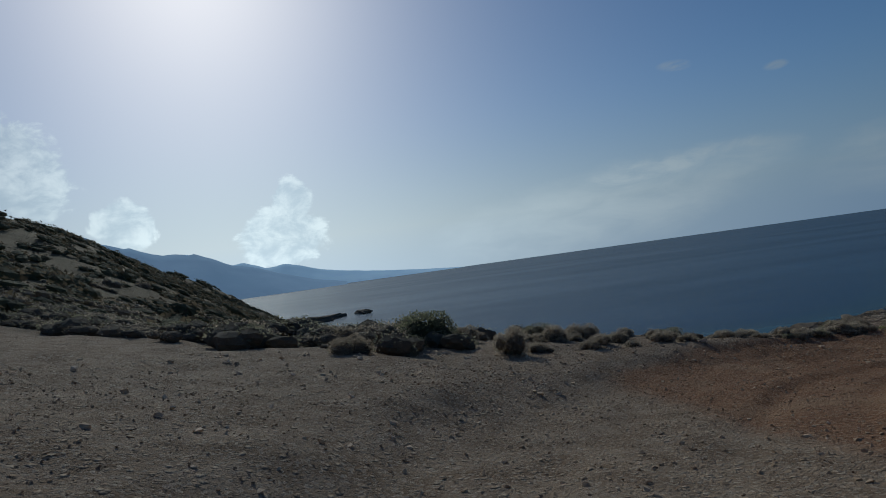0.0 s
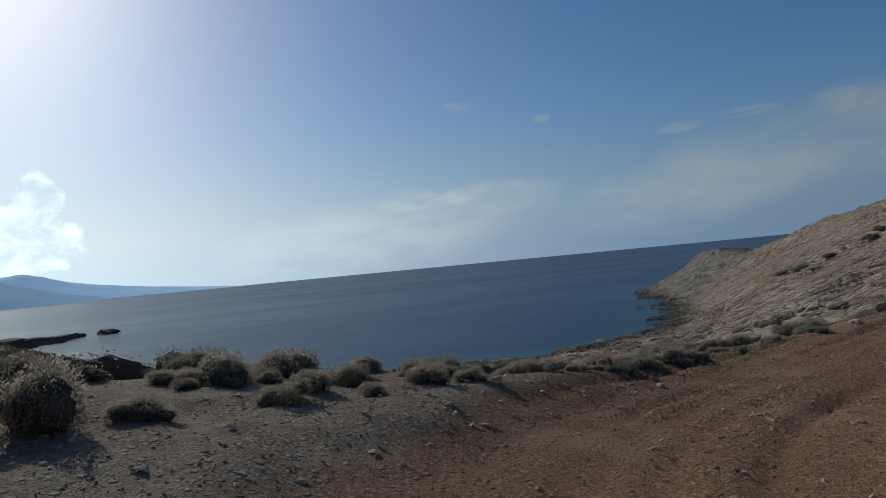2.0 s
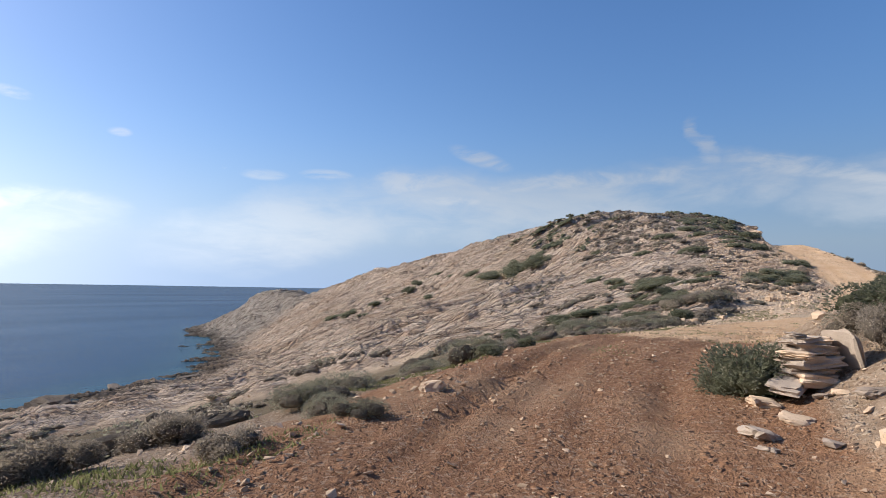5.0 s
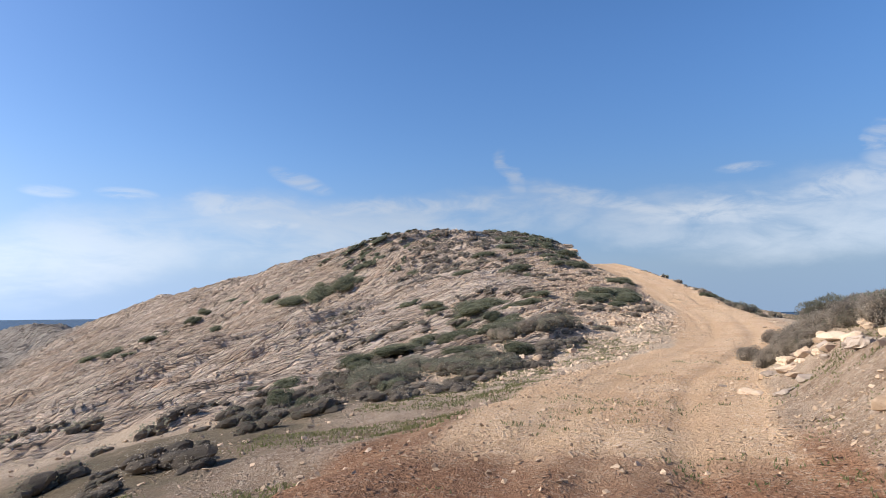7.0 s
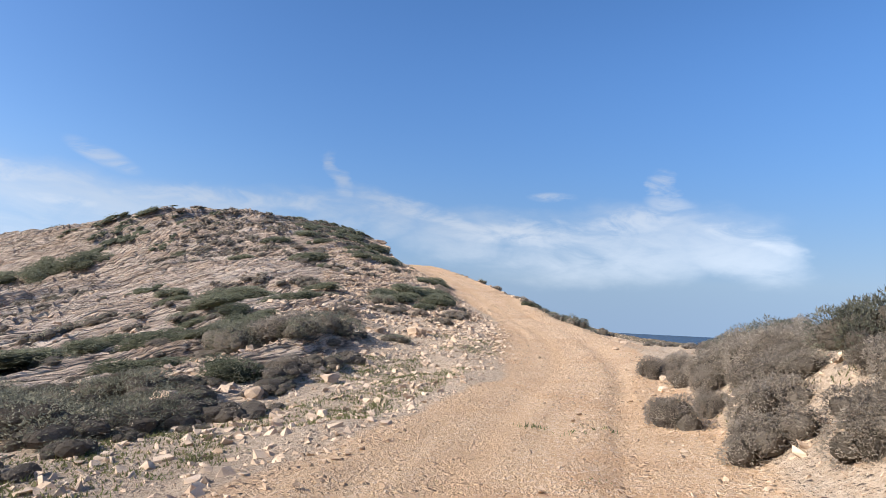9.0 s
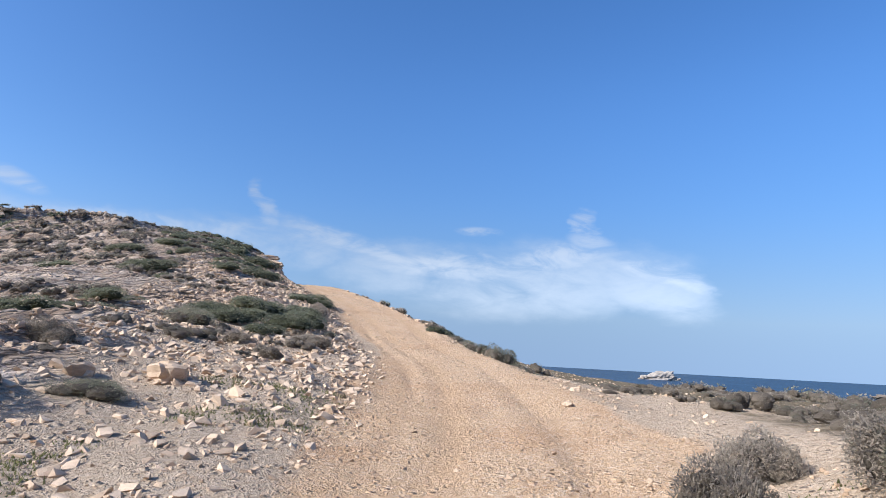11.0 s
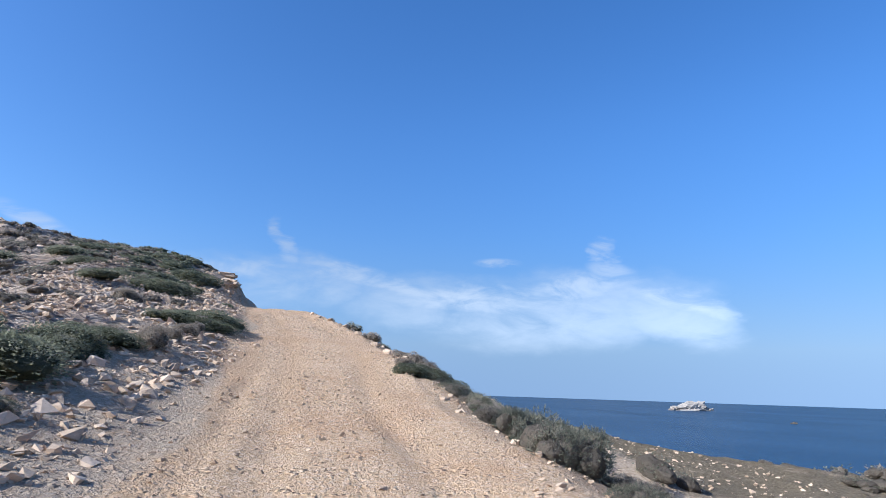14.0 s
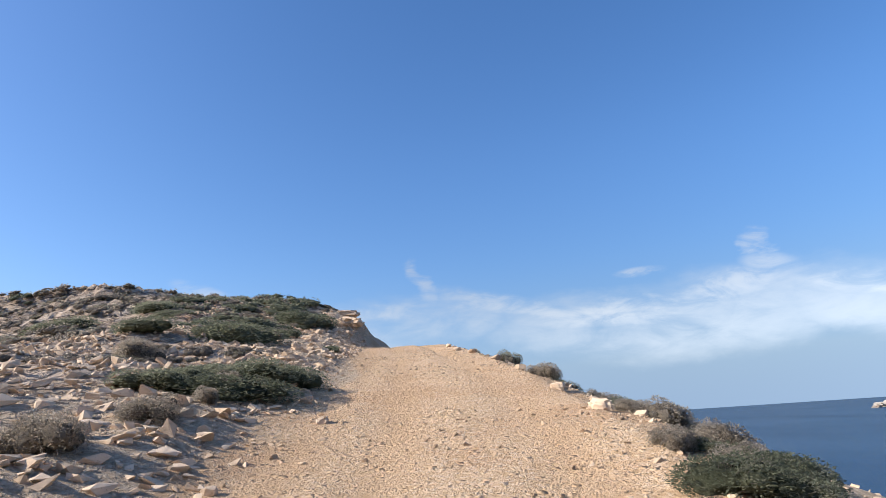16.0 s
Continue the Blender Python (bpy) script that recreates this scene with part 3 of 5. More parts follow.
def zones(x, y, d_road):
    """How far a place is bare rock, red earth or worn track, each 0 to 1."""
    wob = fbm(x * 0.12, y * 0.12, 3, 40) * 2
    rock = smooth(42, 49, x + 0.3 * (y - 30) + wob * 8) * smooth(1.5, 5, y - 18.0 + wob * 3 + np.where(x > 95, 4, 0)) * smooth(3.0, 7.0, d_road)
    rock = np.maximum(rock, smooth(2.6, 4.4, d_road) * smooth(62, 72, x) * smooth(-1, 1, y - 12) * 0.8)
    rock = np.maximum(rock, 0.9 * smooth(66, 72, y + wob * 3) * smooth(44, 58, x))
    red = smooth(4.6, 2.6, d_road + wob * 1.6) * smooth(37, 29, x + wob * 4) * smooth(1.5, 5.5, x + wob)
    red = np.maximum(red, smooth(7.5, 4.5, d_road + wob) * smooth(30, 20, x) * smooth(7, 11, x) * smooth(18.5, 16.5, y) * 0.9)
    track = smooth(3.0, 1.8, d_road + wob * 1.3) * smooth(26, 36, x + wob * 3)
    beside = y - np.interp(x, [p[0] for p in ROAD], [p[1] for p in ROAD])
    inside_bend = np.where((x > 16) & (x < 52), smooth(-2.7, -1.6, beside + wob * 0.8), 1.0)
    track, red = track * inside_bend, red * inside_bend
    track = np.maximum(track, np.where(beside > 0, 0.34, 0.5) * smooth(8.0, 4.0, d_road + wob * 3) * smooth(50, 60, x) * smooth(8.6, 10.2, y))
    rock = rock * np.where(x > 56, smooth(3.6, 6.5, d_road + wob * 3), 1.0)
    return track, rock, red


def growth(x, y, d_road):
    """How thickly low plants and their litter cover the soil, 0 to 1."""
    wob = fbm(x * 0.09, y * 0.09, 3, 46) * 2
    g = smooth(3, -7, x + wob * 6) * smooth(14, 24, y)
    g = np.maximum(g, 0.66 * smooth(20, 27, y + wob * 4) * smooth(47, 36, x + 0.3 * (y - 30)))
    g = np.maximum(g, 0.85 * smooth(9.0, 6.5, y + wob * 2) * smooth(44, 54, x))
    g = np.maximum(g, 0.85 * smooth(16.2, 14.2, y + wob) * smooth(2, 9, y + wob * 6) * smooth(18, 30, x + wob * 9) * smooth(60, 52, x) * smooth(2.6, 4.0, d_road))
    return np.clip(g + wob * 0.25 * (g > 0.05), 0, 1) * smooth(2.5, 5.0, d_road)


def height(x, y, detail=True):
    x, y = np.broadcast_arrays(np.asarray(x, float), np.asarray(y, float))
    z = bilinear(SHEET, (x - X0) / CELL, (y - Y0) / CELL)
    d, rz, side = road_near(x, y)
    z = z + (rz - z) * smooth(3.6, 1.7, d)
    if not detail:
        return z
    track, rock, red = zones(x, y, d)
    off = smooth(1.2, 3.5, d)
    z = z + fbm(x * 0.14, y * 0.14, 4, 3) * 0.9 * off * smooth(3, 14, d) + fbm(x * 0.7, y * 0.7, 4, 9) * (0.10 + 0.22 * off)
    # ruts and washed grooves along the track
    rut = np.exp(-((d - 0.85) / 0.32) ** 2) * (0.6 + 1.2 * fbm(x * 0.3, y * 0.3, 2, 70))
    z = z - 0.07 * rut * smooth(2.4, 1.4, d)
    # wheel tracks churned into the red earth and the worn track
    across = d * side + 0.5 * fbm(x * 0.11, y * 0.11, 2, 76)
    for off_, deep in ((-3.3, 0.08), (-2.1, 0.10), (-0.75, 0.08), (0.15, 0.05), (1.45, 0.09), (2.7, 0.08), (3.9, 0.07)):
        w_ = across - off_
        groove = np.exp(-(w_ / 0.13) ** 2) - 0.45 * np.exp(-((np.abs(w_) - 0.27) / 0.12) ** 2)
        z = z - groove * deep * np.clip(0.6 + 2.4 * fbm(x * 0.2, y * 0.2, 2, 77 + int(off_ * 10)), 0, 1.3) * np.maximum(red, 0.6 * track)
    z = z + red * 0.05 * fbm(x * 4.5, y * 4.5, 2, 27) + 0.05 * fbm(x * 2.2, y * 2.2, 3, 21)
    # bedding: thin stepped ledges of tilted layers
    w = fbm(x * 0.05, y * 0.05, 3, 33)
    bed = z + 0.5 * x + 0.86 * y + w * 7.0
    for period, amp, seed in ((3.6, 0.9, 58), (1.7, 0.6, 61), (0.9, 0.34, 64)):
        saw = (bed + 1.6 * fbm(x * 0.2, y * 0.2, 3, seed + 1)) / period
        saw = saw - np.floor(saw)
        ledge = smooth(0.0, 0.2, saw) - saw
        z = z + rock * ledge * amp * (0.25 + 1.3 * value_noise(x * 0.16, y * 0.16, seed)) * smooth(2.4, 6, d) * (0.4 + 0.6 * smooth(30, 46, y))
    z = z + rock * smooth(92, 108, y) * (fbm(x * 0.22, y * 0.22, 5, 56) * 2.4 + np.abs(fbm(x * 0.13, y * 0.13, 4, 57)) * -2.0)
    z = z + rock * fbm(x * 0.45, y * 0.45, 5, 55) * 0.36 * smooth(2.4, 6, d)
    return z


def tensor_axis(*spans):
    out = [spans[0][0]]
    for a, b, s0, s1 in spans:
        n = max(1, int(round((b - a) / (0.5 * (s0 + s1)))))
        u = np.arange(1, n + 1) / n
        out += list(a + (b - a) * (u * s0 + u * u * 0.5 * (s1 - s0)) / (0.5 * (s0 + s1)))
    return np.array(out)


def mesh_from(name, verts, faces, mats, smooth_shade=True, index=None):
    me = bpy.data.meshes.new(name)
    faces = np.asarray(faces, np.int32)
    me.vertices.add(len(verts))
    me.vertices.foreach_set("co", np.asarray(verts, np.float32).ravel())
    me.loops.add(faces.size)
    me.loops.foreach_set("vertex_index", faces.ravel())
    me.polygons.add(len(faces))
    me.polygons.foreach_set("loop_start", np.arange(len(faces), dtype=np.int32) * faces.shape[1])
    if index is not None:
        me.polygons.foreach_set("material_index", np.asarray(index, np.int32))
    me.polygons.foreach_set("use_smooth", np.full(len(faces), smooth_shade))
    for m in mats:
        me.materials.append(m)
    me.update(calc_edges=True)
    return me


def grid_faces(nx, ny):
    i, j = np.meshgrid(np.arange(nx - 1), np.arange(ny - 1), indexing="ij")
    a = (i * ny + j).ravel()
    return np.stack([a, a + ny, a + ny + 1, a + 1], 1)


gx = tensor_axis((X0, -60, 6, 3), (-60, -8, 3, 0.5), (-8, 30, 0.17, 0.17), (30, 72, 0.22, 0.22), (72, 126, 0.3, 0.55), (126, 130, 0.6, 0.9), (130, X1, 0.9, 6))
gy = tensor_axis((Y0, -30, 8, 3), (-30, 1, 2.5, 0.4), (1, 22, 0.18, 0.18), (22, 28, 0.2, 0.25), (28, 80, 0.28, 0.5), (80, 110, 0.5, 0.65), (110, 160, 0.65, 1.0), (160, Y1, 1.5, 5))
GX, GY = np.meshgrid(gx, gy, indexing="ij")
GD, _, _ = road_near(GX, GY)
GZ = height(GX, GY)
land = mesh_from("ground", np.stack([GX, GY, GZ], -1).reshape(-1, 3), grid_faces(len(gx), len(gy)), [GROUND])
zt, zr, zd = zones(GX, GY, GD)
att = land.color_attributes.new("zone", "FLOAT_COLOR", "POINT")
att.data.foreach_set("color", np.stack([zt, zr, zd, growth(GX, GY, GD)], -1).astype(np.float32).ravel())
SIDE = road_near(GX, GY)[2]
ACROSS = GD * SIDE + 0.35 * fbm(GX * 0.11, GY * 0.11, 2, 76)
tread = sum(np.exp(-((ACROSS - o_) / 0.3) ** 2) * np.clip(0.75 + 2.2 * fbm(GX * 0.15, GY * 0.15, 2, 86 + k_), 0, 1.2) for k_, o_ in enumerate((-1.0, 0.75, 1.7)))
margin = np.exp(-((ACROSS - 2.6) / 0.55) ** 2) * np.clip(0.7 + 2.5 * fbm(GX * 0.3, GY * 0.3, 3, 92), 0, 1.2) + 0.6 * np.exp(-((ACROSS + 2.6) / 0.4) ** 2)
wear = land.color_attributes.new("wear", "FLOAT_COLOR", "POINT")
wear.data.foreach_set("color", np.stack([np.clip(tread, 0, 1), np.clip(margin, 0, 1), 0 * GX, 0 * GX], -1).astype(np.float32).ravel())
tagged(new("ground", land), "rocky coastal ground of gravel, red earth and bedded limestone", "ground", kind="structure")


# ---- sea ----
def build_sea():
    sx = tensor_axis((-4600, -300, 700, 60), (-300, 300, 6, 6), (300, 4600, 60, 700))
    sy = tensor_axis((-4600, -300, 700, 60), (-300, 300, 6, 6), (300, 4600, 60, 700))
    ax, ay = np.meshgrid(sx, sy, indexing="ij")
    v = np.stack([ax, ay, np.zeros_like(ax)], -1).reshape(-1, 3)
    me = mesh_from("sea", v, grid_faces(len(sx), len(sy)), [SEA])
    inside = (ax > X0) & (ax < X1) & (ay > Y0) & (ay < Y1)
    depth = np.where(inside, -bilinear(SHEET, (ax - X0) / CELL, (ay - Y0) / CELL), 10.0)
    a = me.attributes.new("shallow", "FLOAT", "POINT")
    a.data.foreach_set("value", smooth(3.0, 0.2, depth).astype(np.float32).ravel())
    return tagged(new("water", me), "calm deep blue sea reaching to the horizon", "sea", kind="structure")


build_sea()


# ---- far coast and islet ----
def mountain(name, crest, spread, mat, seed, label):
    """A far range: crest points of azimuth, height in degrees and distance."""
    az_, el_, r_ = (np.array(v, float) for v in zip(*crest))
    a = np.linspace(az_[0], az_[-1], 160)
    e, r = np.interp(a, az_, el_), np.interp(a, az_, r_)
    top = np.tan(np.radians(e)) * r + 12 + fbm(a * 0.9, a * 0.0 + seed, 5, seed) * 0.12 * np.tan(np.radians(np.maximum(e, 0.3))) * r
    rows = []
    for k, u in enumerate(np.linspace(-1, 1, 15)):
        rr = r + u * spread
        h = top * (1 - abs(u)) ** 0.8 * (1 + 0.25 * fbm(a * 0.7, a * 0 + u * 4, 4, seed + 5) * (abs(u) > 0.05)) - 3 * (abs(u) > 0.99)
        rows.append(np.stack([np.sin(np.radians(a)) * rr, np.cos(np.radians(a)) * rr, h], -1))
    v = np.array(rows)
    return tagged(new(name, mesh_from(name, v.reshape(-1, 3), grid_faces(15, 160), [mat])), label, "mountains", kind="structure")


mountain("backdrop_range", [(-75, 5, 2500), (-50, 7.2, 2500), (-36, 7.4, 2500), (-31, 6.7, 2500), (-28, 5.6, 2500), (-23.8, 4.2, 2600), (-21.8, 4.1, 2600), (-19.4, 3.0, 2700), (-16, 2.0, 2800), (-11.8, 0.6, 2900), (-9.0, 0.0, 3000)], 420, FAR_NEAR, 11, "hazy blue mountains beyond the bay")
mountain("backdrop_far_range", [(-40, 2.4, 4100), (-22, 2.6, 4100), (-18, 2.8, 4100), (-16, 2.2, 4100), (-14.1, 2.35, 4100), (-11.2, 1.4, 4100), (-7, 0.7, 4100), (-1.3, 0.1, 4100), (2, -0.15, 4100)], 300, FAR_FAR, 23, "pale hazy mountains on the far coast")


# ---- shapes for plants and stones ----
def rng(seed):
    return np.random.default_rng(seed)


def icosphere(level):
    bm = bmesh.new()
    bmesh.ops.create_icosphere(bm, subdivisions=level, radius=1.0)
    v = np.array([w.co[:] for w in bm.verts])
    f = np.array([[w.index for w in p.verts] for p in bm.faces])
    bm.free()
    return v, f


ICO1, ICO2, ICO3 = icosphere(1), icosphere(2), icosphere(3)


def lump(v, freq, amp, seed):
    """Noise by direction, for displacing a ball."""
    return np.array([noise.fractal(Vector(p) * freq + Vector((seed * 3.1, seed * 1.7, 0)), 1.0, 2.0, 4) for p in v]) * amp


def leaf_cloud(points, normals, size, r, slim=0.45, spread=0.9):
    """A small pointed triangle pair at each point, turned roughly outwards."""
    n = len(points)
    d = normals + r.normal(0, spread, (n, 3))
    d /= np.linalg.norm(d, axis=1, keepdims=True)
    s = np.cross(d, r.normal(0, 1, (n, 3)))
    s /= np.linalg.norm(s, axis=1, keepdims=True) + 1e-9
    L = size * r.uniform(0.6, 1.4, (n, 1))
    a, b = points - s * L * slim * 0.5, points + s * L * slim * 0.5
    c = points + d * L
    v = np.stack([a, b, c], 1).reshape(-1, 3)
    return v, np.arange(3 * n).reshape(-1, 3)


def twig_strips(tips, base_radius, width, r):
    """Thin crooked twigs from the root to each tip."""
    n = len(tips)
    root = np.concatenate([r.normal(0, base_radius, (n, 2)), np.zeros((n, 1))], 1)
    mid = root * 0.45 + tips * 0.55 + r.normal(0, 0.07, (n, 3))
    side = np.cross(tips - root, r.normal(0, 1, (n, 3)))
    side /= np.linalg.norm(side, axis=1, keepdims=True) + 1e-9
    w = width * r.uniform(0.6, 1.4, (n, 1))
    v = np.stack([root - side * w, root + side * w, mid - side * w * 0.7, mid + side * w * 0.7, tips - side * w * 0.25, tips + side * w * 0.25], 1).reshape(-1, 3)
    k = np.arange(n)[:, None] * 6
    return v, np.concatenate([k + [0, 1, 3, 2], k + [2, 3, 5, 4]])


def dome_points(n, r, lobes):
    """Points and normals over a cushion of several rounded lobes, of radius and height about 1."""
    c = np.concatenate([r.uniform(-0.56, 0.56, (lobes, 2)), r.uniform(0.10, 0.42, (lobes, 1))], 1)
    rad = r.uniform(0.28, 0.52, lobes)
    k = r.integers(0, lobes, n)
    d = r.normal(0, 1, (n, 3))
    d[:, 2] = np.where(d[:, 2] < -0.9, -d[:, 2], d[:, 2])
    d /= np.linalg.norm(d, axis=1, keepdims=True)
    p = c[k] + d * rad[k][:, None] * r.uniform(0.76, 1.08, (n, 1))
    inside = np.zeros(n, bool)
    for q in range(lobes):
        inside |= (np.linalg.norm(p - c[q], axis=1) < rad[q] * 0.74)
    p, d = p[~inside], d[~inside]
    sx, sz = np.percentile(np.abs(p[:, :2]), 96), np.percentile(p[:, 2], 98)
    k = np.array([0.95 / sx, 0.95 / sx, 0.98 / sz])
    return p * k, d, c * k, rad * 0.95 / max(sx, sz)


def shrub(name, kind, seed, leaves, label):
    """A shrub of unit size: an empty with a crown of small leaves, its branches and a core coloured dark for inner
    shade.
    """
    r = rng(seed)
    lobes = {"cushion": 10, "green": 9, "grey": 9}[kind]
    p, d, c, rad = dome_points(leaves, r, lobes)
    if kind == "green":
        up = np.array([0, 0, 0.5])
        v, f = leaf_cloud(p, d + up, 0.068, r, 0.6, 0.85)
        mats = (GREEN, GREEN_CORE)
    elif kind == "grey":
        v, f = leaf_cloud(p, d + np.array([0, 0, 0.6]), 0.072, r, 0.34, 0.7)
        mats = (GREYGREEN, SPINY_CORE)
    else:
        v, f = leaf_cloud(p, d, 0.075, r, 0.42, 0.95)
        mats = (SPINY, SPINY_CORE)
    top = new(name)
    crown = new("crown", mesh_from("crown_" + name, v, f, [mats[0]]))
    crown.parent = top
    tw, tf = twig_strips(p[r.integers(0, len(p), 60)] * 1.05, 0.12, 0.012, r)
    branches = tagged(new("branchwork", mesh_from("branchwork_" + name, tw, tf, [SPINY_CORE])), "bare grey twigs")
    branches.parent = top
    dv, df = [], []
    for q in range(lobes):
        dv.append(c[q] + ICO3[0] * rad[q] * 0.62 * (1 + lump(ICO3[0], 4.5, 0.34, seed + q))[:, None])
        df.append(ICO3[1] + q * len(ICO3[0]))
    core = tagged(new("core", mesh_from("core_" + name, np.concatenate(dv), np.concatenate(df), [mats[1]])), "dense inner growth, coloured dark for shade")
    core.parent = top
    return tagged(top, label, "shrub", "shrubs along the track")


def ground_tilt(x, y):
    e = 0.4
    z = height(np.array([x, x + e, x - e, x, x]), np.array([y, y, y, y + e, y - e]))
    return float(z[0]), Vector((-(z[1] - z[2]) / (2 * e), -(z[3] - z[4]) / (2 * e), 1)).normalized()


def stand(x, y, sx, sy, sz, turn=0.0, sink=0.0, lean=0.6):
    z, n = ground_tilt(x, y)
    up = Vector((0, 0, 1)).lerp(n, lean).normalized()
    q = Vector((0, 0, 1)).rotation_difference(up).to_matrix().to_4x4()
    return Matrix.Translation((x, y, z - sink)) @ q @ pose(0, 0, 0, 0, 0, turn) @ Matrix.Diagonal((sx, sy, sz, 1))


CUSHION_LABEL = "dry grey-brown spiny cushion shrub on stony ground"
GREEN_LABEL = "dense dark green evergreen shrub on stony ground"
GREY_LABEL = "sparse grey-green shrub among the gravel"
KINDS = {"B": [shrub("cushion_shrub", "cushion", 100 + k, 8200, CUSHION_LABEL) for k in range(4)],
         "G": [shrub("evergreen_shrub", "green", 200 + k, 6400, GREEN_LABEL) for k in range(3)],
         "Y": [shrub("grey_shrub", "grey", 300 + k, 6400, GREY_LABEL) for k in range(3)]}
SEEN = {}


def plant(rows, kind):
    """Rows of x, y, radius, height."""
    for x, y, rad, h in rows:
        k = SEEN.get(kind, 0)
        SEEN[kind] = k + 1
        src = KINDS[kind][k % len(KINDS[kind])]
        turn = (k * 137.5) % 360
        if kind == "G" and x > 46:
            rad, h = rad * 1.1, h * 0.66      # wind-pruned mats on the open hill
        w = 1.0 + 0.18 * math.sin(k * 2.3)
        m = stand(x, y, rad * w, rad / w, h, turn, 0.06 * h)
        if k < len(KINDS[kind]):
            src.matrix_world = m
        else:
            copy_thing(src, m @ Matrix.Diagonal((1 / src.scale.x, 1 / src.scale.y, 1 / src.scale.z, 1)))


# cushions along the edge of the gravel terrace
plant([(1.2, 14.8, 0.49, 0.64), (0.4, 17.7, 0.42, 0.5), (2.1, 15.4, 0.3, 0.22), (3.6, 16.2, 0.32, 0.26), (4.9, 17.6, 0.36, 0.3), (5.8, 17.9, 0.3, 0.26), (8.2, 18.7, 0.36, 0.3), (9.1, 19.0, 0.3, 0.26), (10.2, 19.3, 0.34, 0.3),
       (11.1, 19.5, 0.3, 0.28), (12.5, 20.0, 0.42, 0.36), (5.8, 17.2, 0.34, 0.27), (5.3, 18.6, 0.3, 0.28), (4.8, 16.7, 0.25, 0.19), (8.5, 19.5, 0.31, 0.29), (9.7, 19.9, 0.3, 0.25), (7.4, 19.5, 0.25, 0.25), (6.6, 17.3, 0.25, 0.18)], "B")
plant([(6.2, 18.4, 0.26, 0.2), (13.8, 21.5, 0.63, 0.53), (3.1, 18.0, 0.45, 0.45), (4.0, 16.9, 0.34, 0.28), (3.9, 18.8, 0.55, 0.5), (6.4, 17.9, 0.24, 0.18), (13.9, 23.0, 0.46, 0.41), (13.4, 20.4, 0.28, 0.3), (15.1, 21.1, 0.27, 0.2), (11.5, 21.5, 0.6, 0.42),
       (15.3, 20.5, 0.2, 0.16), (18.2, 23.5, 0.43, 0.35), (17.4, 21.4, 0.29, 0.23), (25.2, 22.4, 0.36, 0.33), (16.4, 22.6, 0.4, 0.32), (-1.6, 18.6, 0.5, 0.5), (-3.2, 17.0, 0.55, 0.5), (-2.4, 14.0, 0.45, 0.4)], "B")
# on the bank right of the track and along its outer edge
plant([(x, y, rad * 0.7, h * 0.62) for x, y, rad, h in [(47.3, 12.9, 0.95, 0.95), (48.9, 11.9, 0.85, 0.8), (46.2, 12.8, 0.85, 1.0), (45.1, 12.7, 0.75, 0.95), (46.7, 11.4, 1.1, 1.05), (43.9, 13.0, 0.55, 0.65), (50.0, 10.6, 0.55, 0.5), (41.6, 13.0, 0.4, 0.4), (60.7, 7.4, 0.44, 0.38),
       (60.9, 8.4, 0.34, 0.27), (60.0, 9.4, 0.28, 0.21), (68.3, -1.6, 1.0, 0.55), (67.4, -3.6, 0.66, 0.6), (69.2, 0.2, 0.55, 0.5), (71, -4.5, 0.8, 0.5), (66, 2.5, 0.5, 0.4), (63.5, 6.2, 0.4, 0.35), (39.6, 12.2, 0.6, 0.5)]], "B")
plant([(74.6, 12.0, 0.24, 0.2), (73.9, 11.7, 0.25, 0.22), (75.6, 11.2, 0.4, 0.32), (77.0, 11.6, 0.4, 0.34), (78.4, 11.2, 0.45, 0.35), (72.6, 10.6, 0.35, 0.28), (72.0, 17.3, 0.42, 0.42), (72.9, 18.3, 0.4, 0.34), (79.9, 20.7, 0.44, 0.44), (75.1, 17.4, 0.34, 0.26),
       (77.7, 17.6, 0.3, 0.32), (76.5, 17.5, 0.22, 0.2), (73.6, 17.4, 0.36, 0.34), (89.8, 23.4, 0.6, 0.43), (57.1, 21.6, 0.59, 0.45), (51.8, 22.3, 0.95, 0.8), (60.0, 18.0, 0.26, 0.25), (63.1, 17.2, 0.29, 0.24)], "B")
plant([(61.3, 17.5, 0.2, 0.19), (62.6, 17.5, 0.25, 0.24), (62.4, 16.8, 0.33, 0.34), (59.0, 17.7, 0.27, 0.27), (60.9, 18.8, 0.3, 0.31), (49.1, 21.7, 0.5, 0.4), (28.5, 14.0, 0.5, 0.5), (31.2, 13.6, 0.55, 0.5), (30.0, 12.2, 0.7, 0.6),
       (33.5, 13.2, 0.5, 0.45), (36.5, 12.6, 0.6, 0.5), (26.8, 13.0, 0.6, 0.6), (24.6, 13.2, 0.6, 0.5), (38.5, 14.2, 0.35, 0.3), (35.2, 11.0, 0.8, 0.6), (32.0, 10.5, 0.8, 0.7)], "B")
# low cushions crowding the lip of the terrace
r_ = rng(31)
LIP = curve_line([(2.2, 17.3, 0), (5.0, 17.4, 0), (7.6, 17.9, 0), (9.6, 18.5, 0), (11.6, 19.0, 0), (13.6, 19.6, 0)], 0.28)
for k in range(len(LIP)):
    rad_ = r_.uniform(0.13, 0.28)
    plant([(LIP[k][0] + r_.normal(0, 0.12), LIP[k][1] + 0.15 + r_.uniform(0, 1.0) ** 1.5, rad_, rad_ * r_.uniform(0.65, 0.9))], "Y" if k % 5 == 3 else "B")
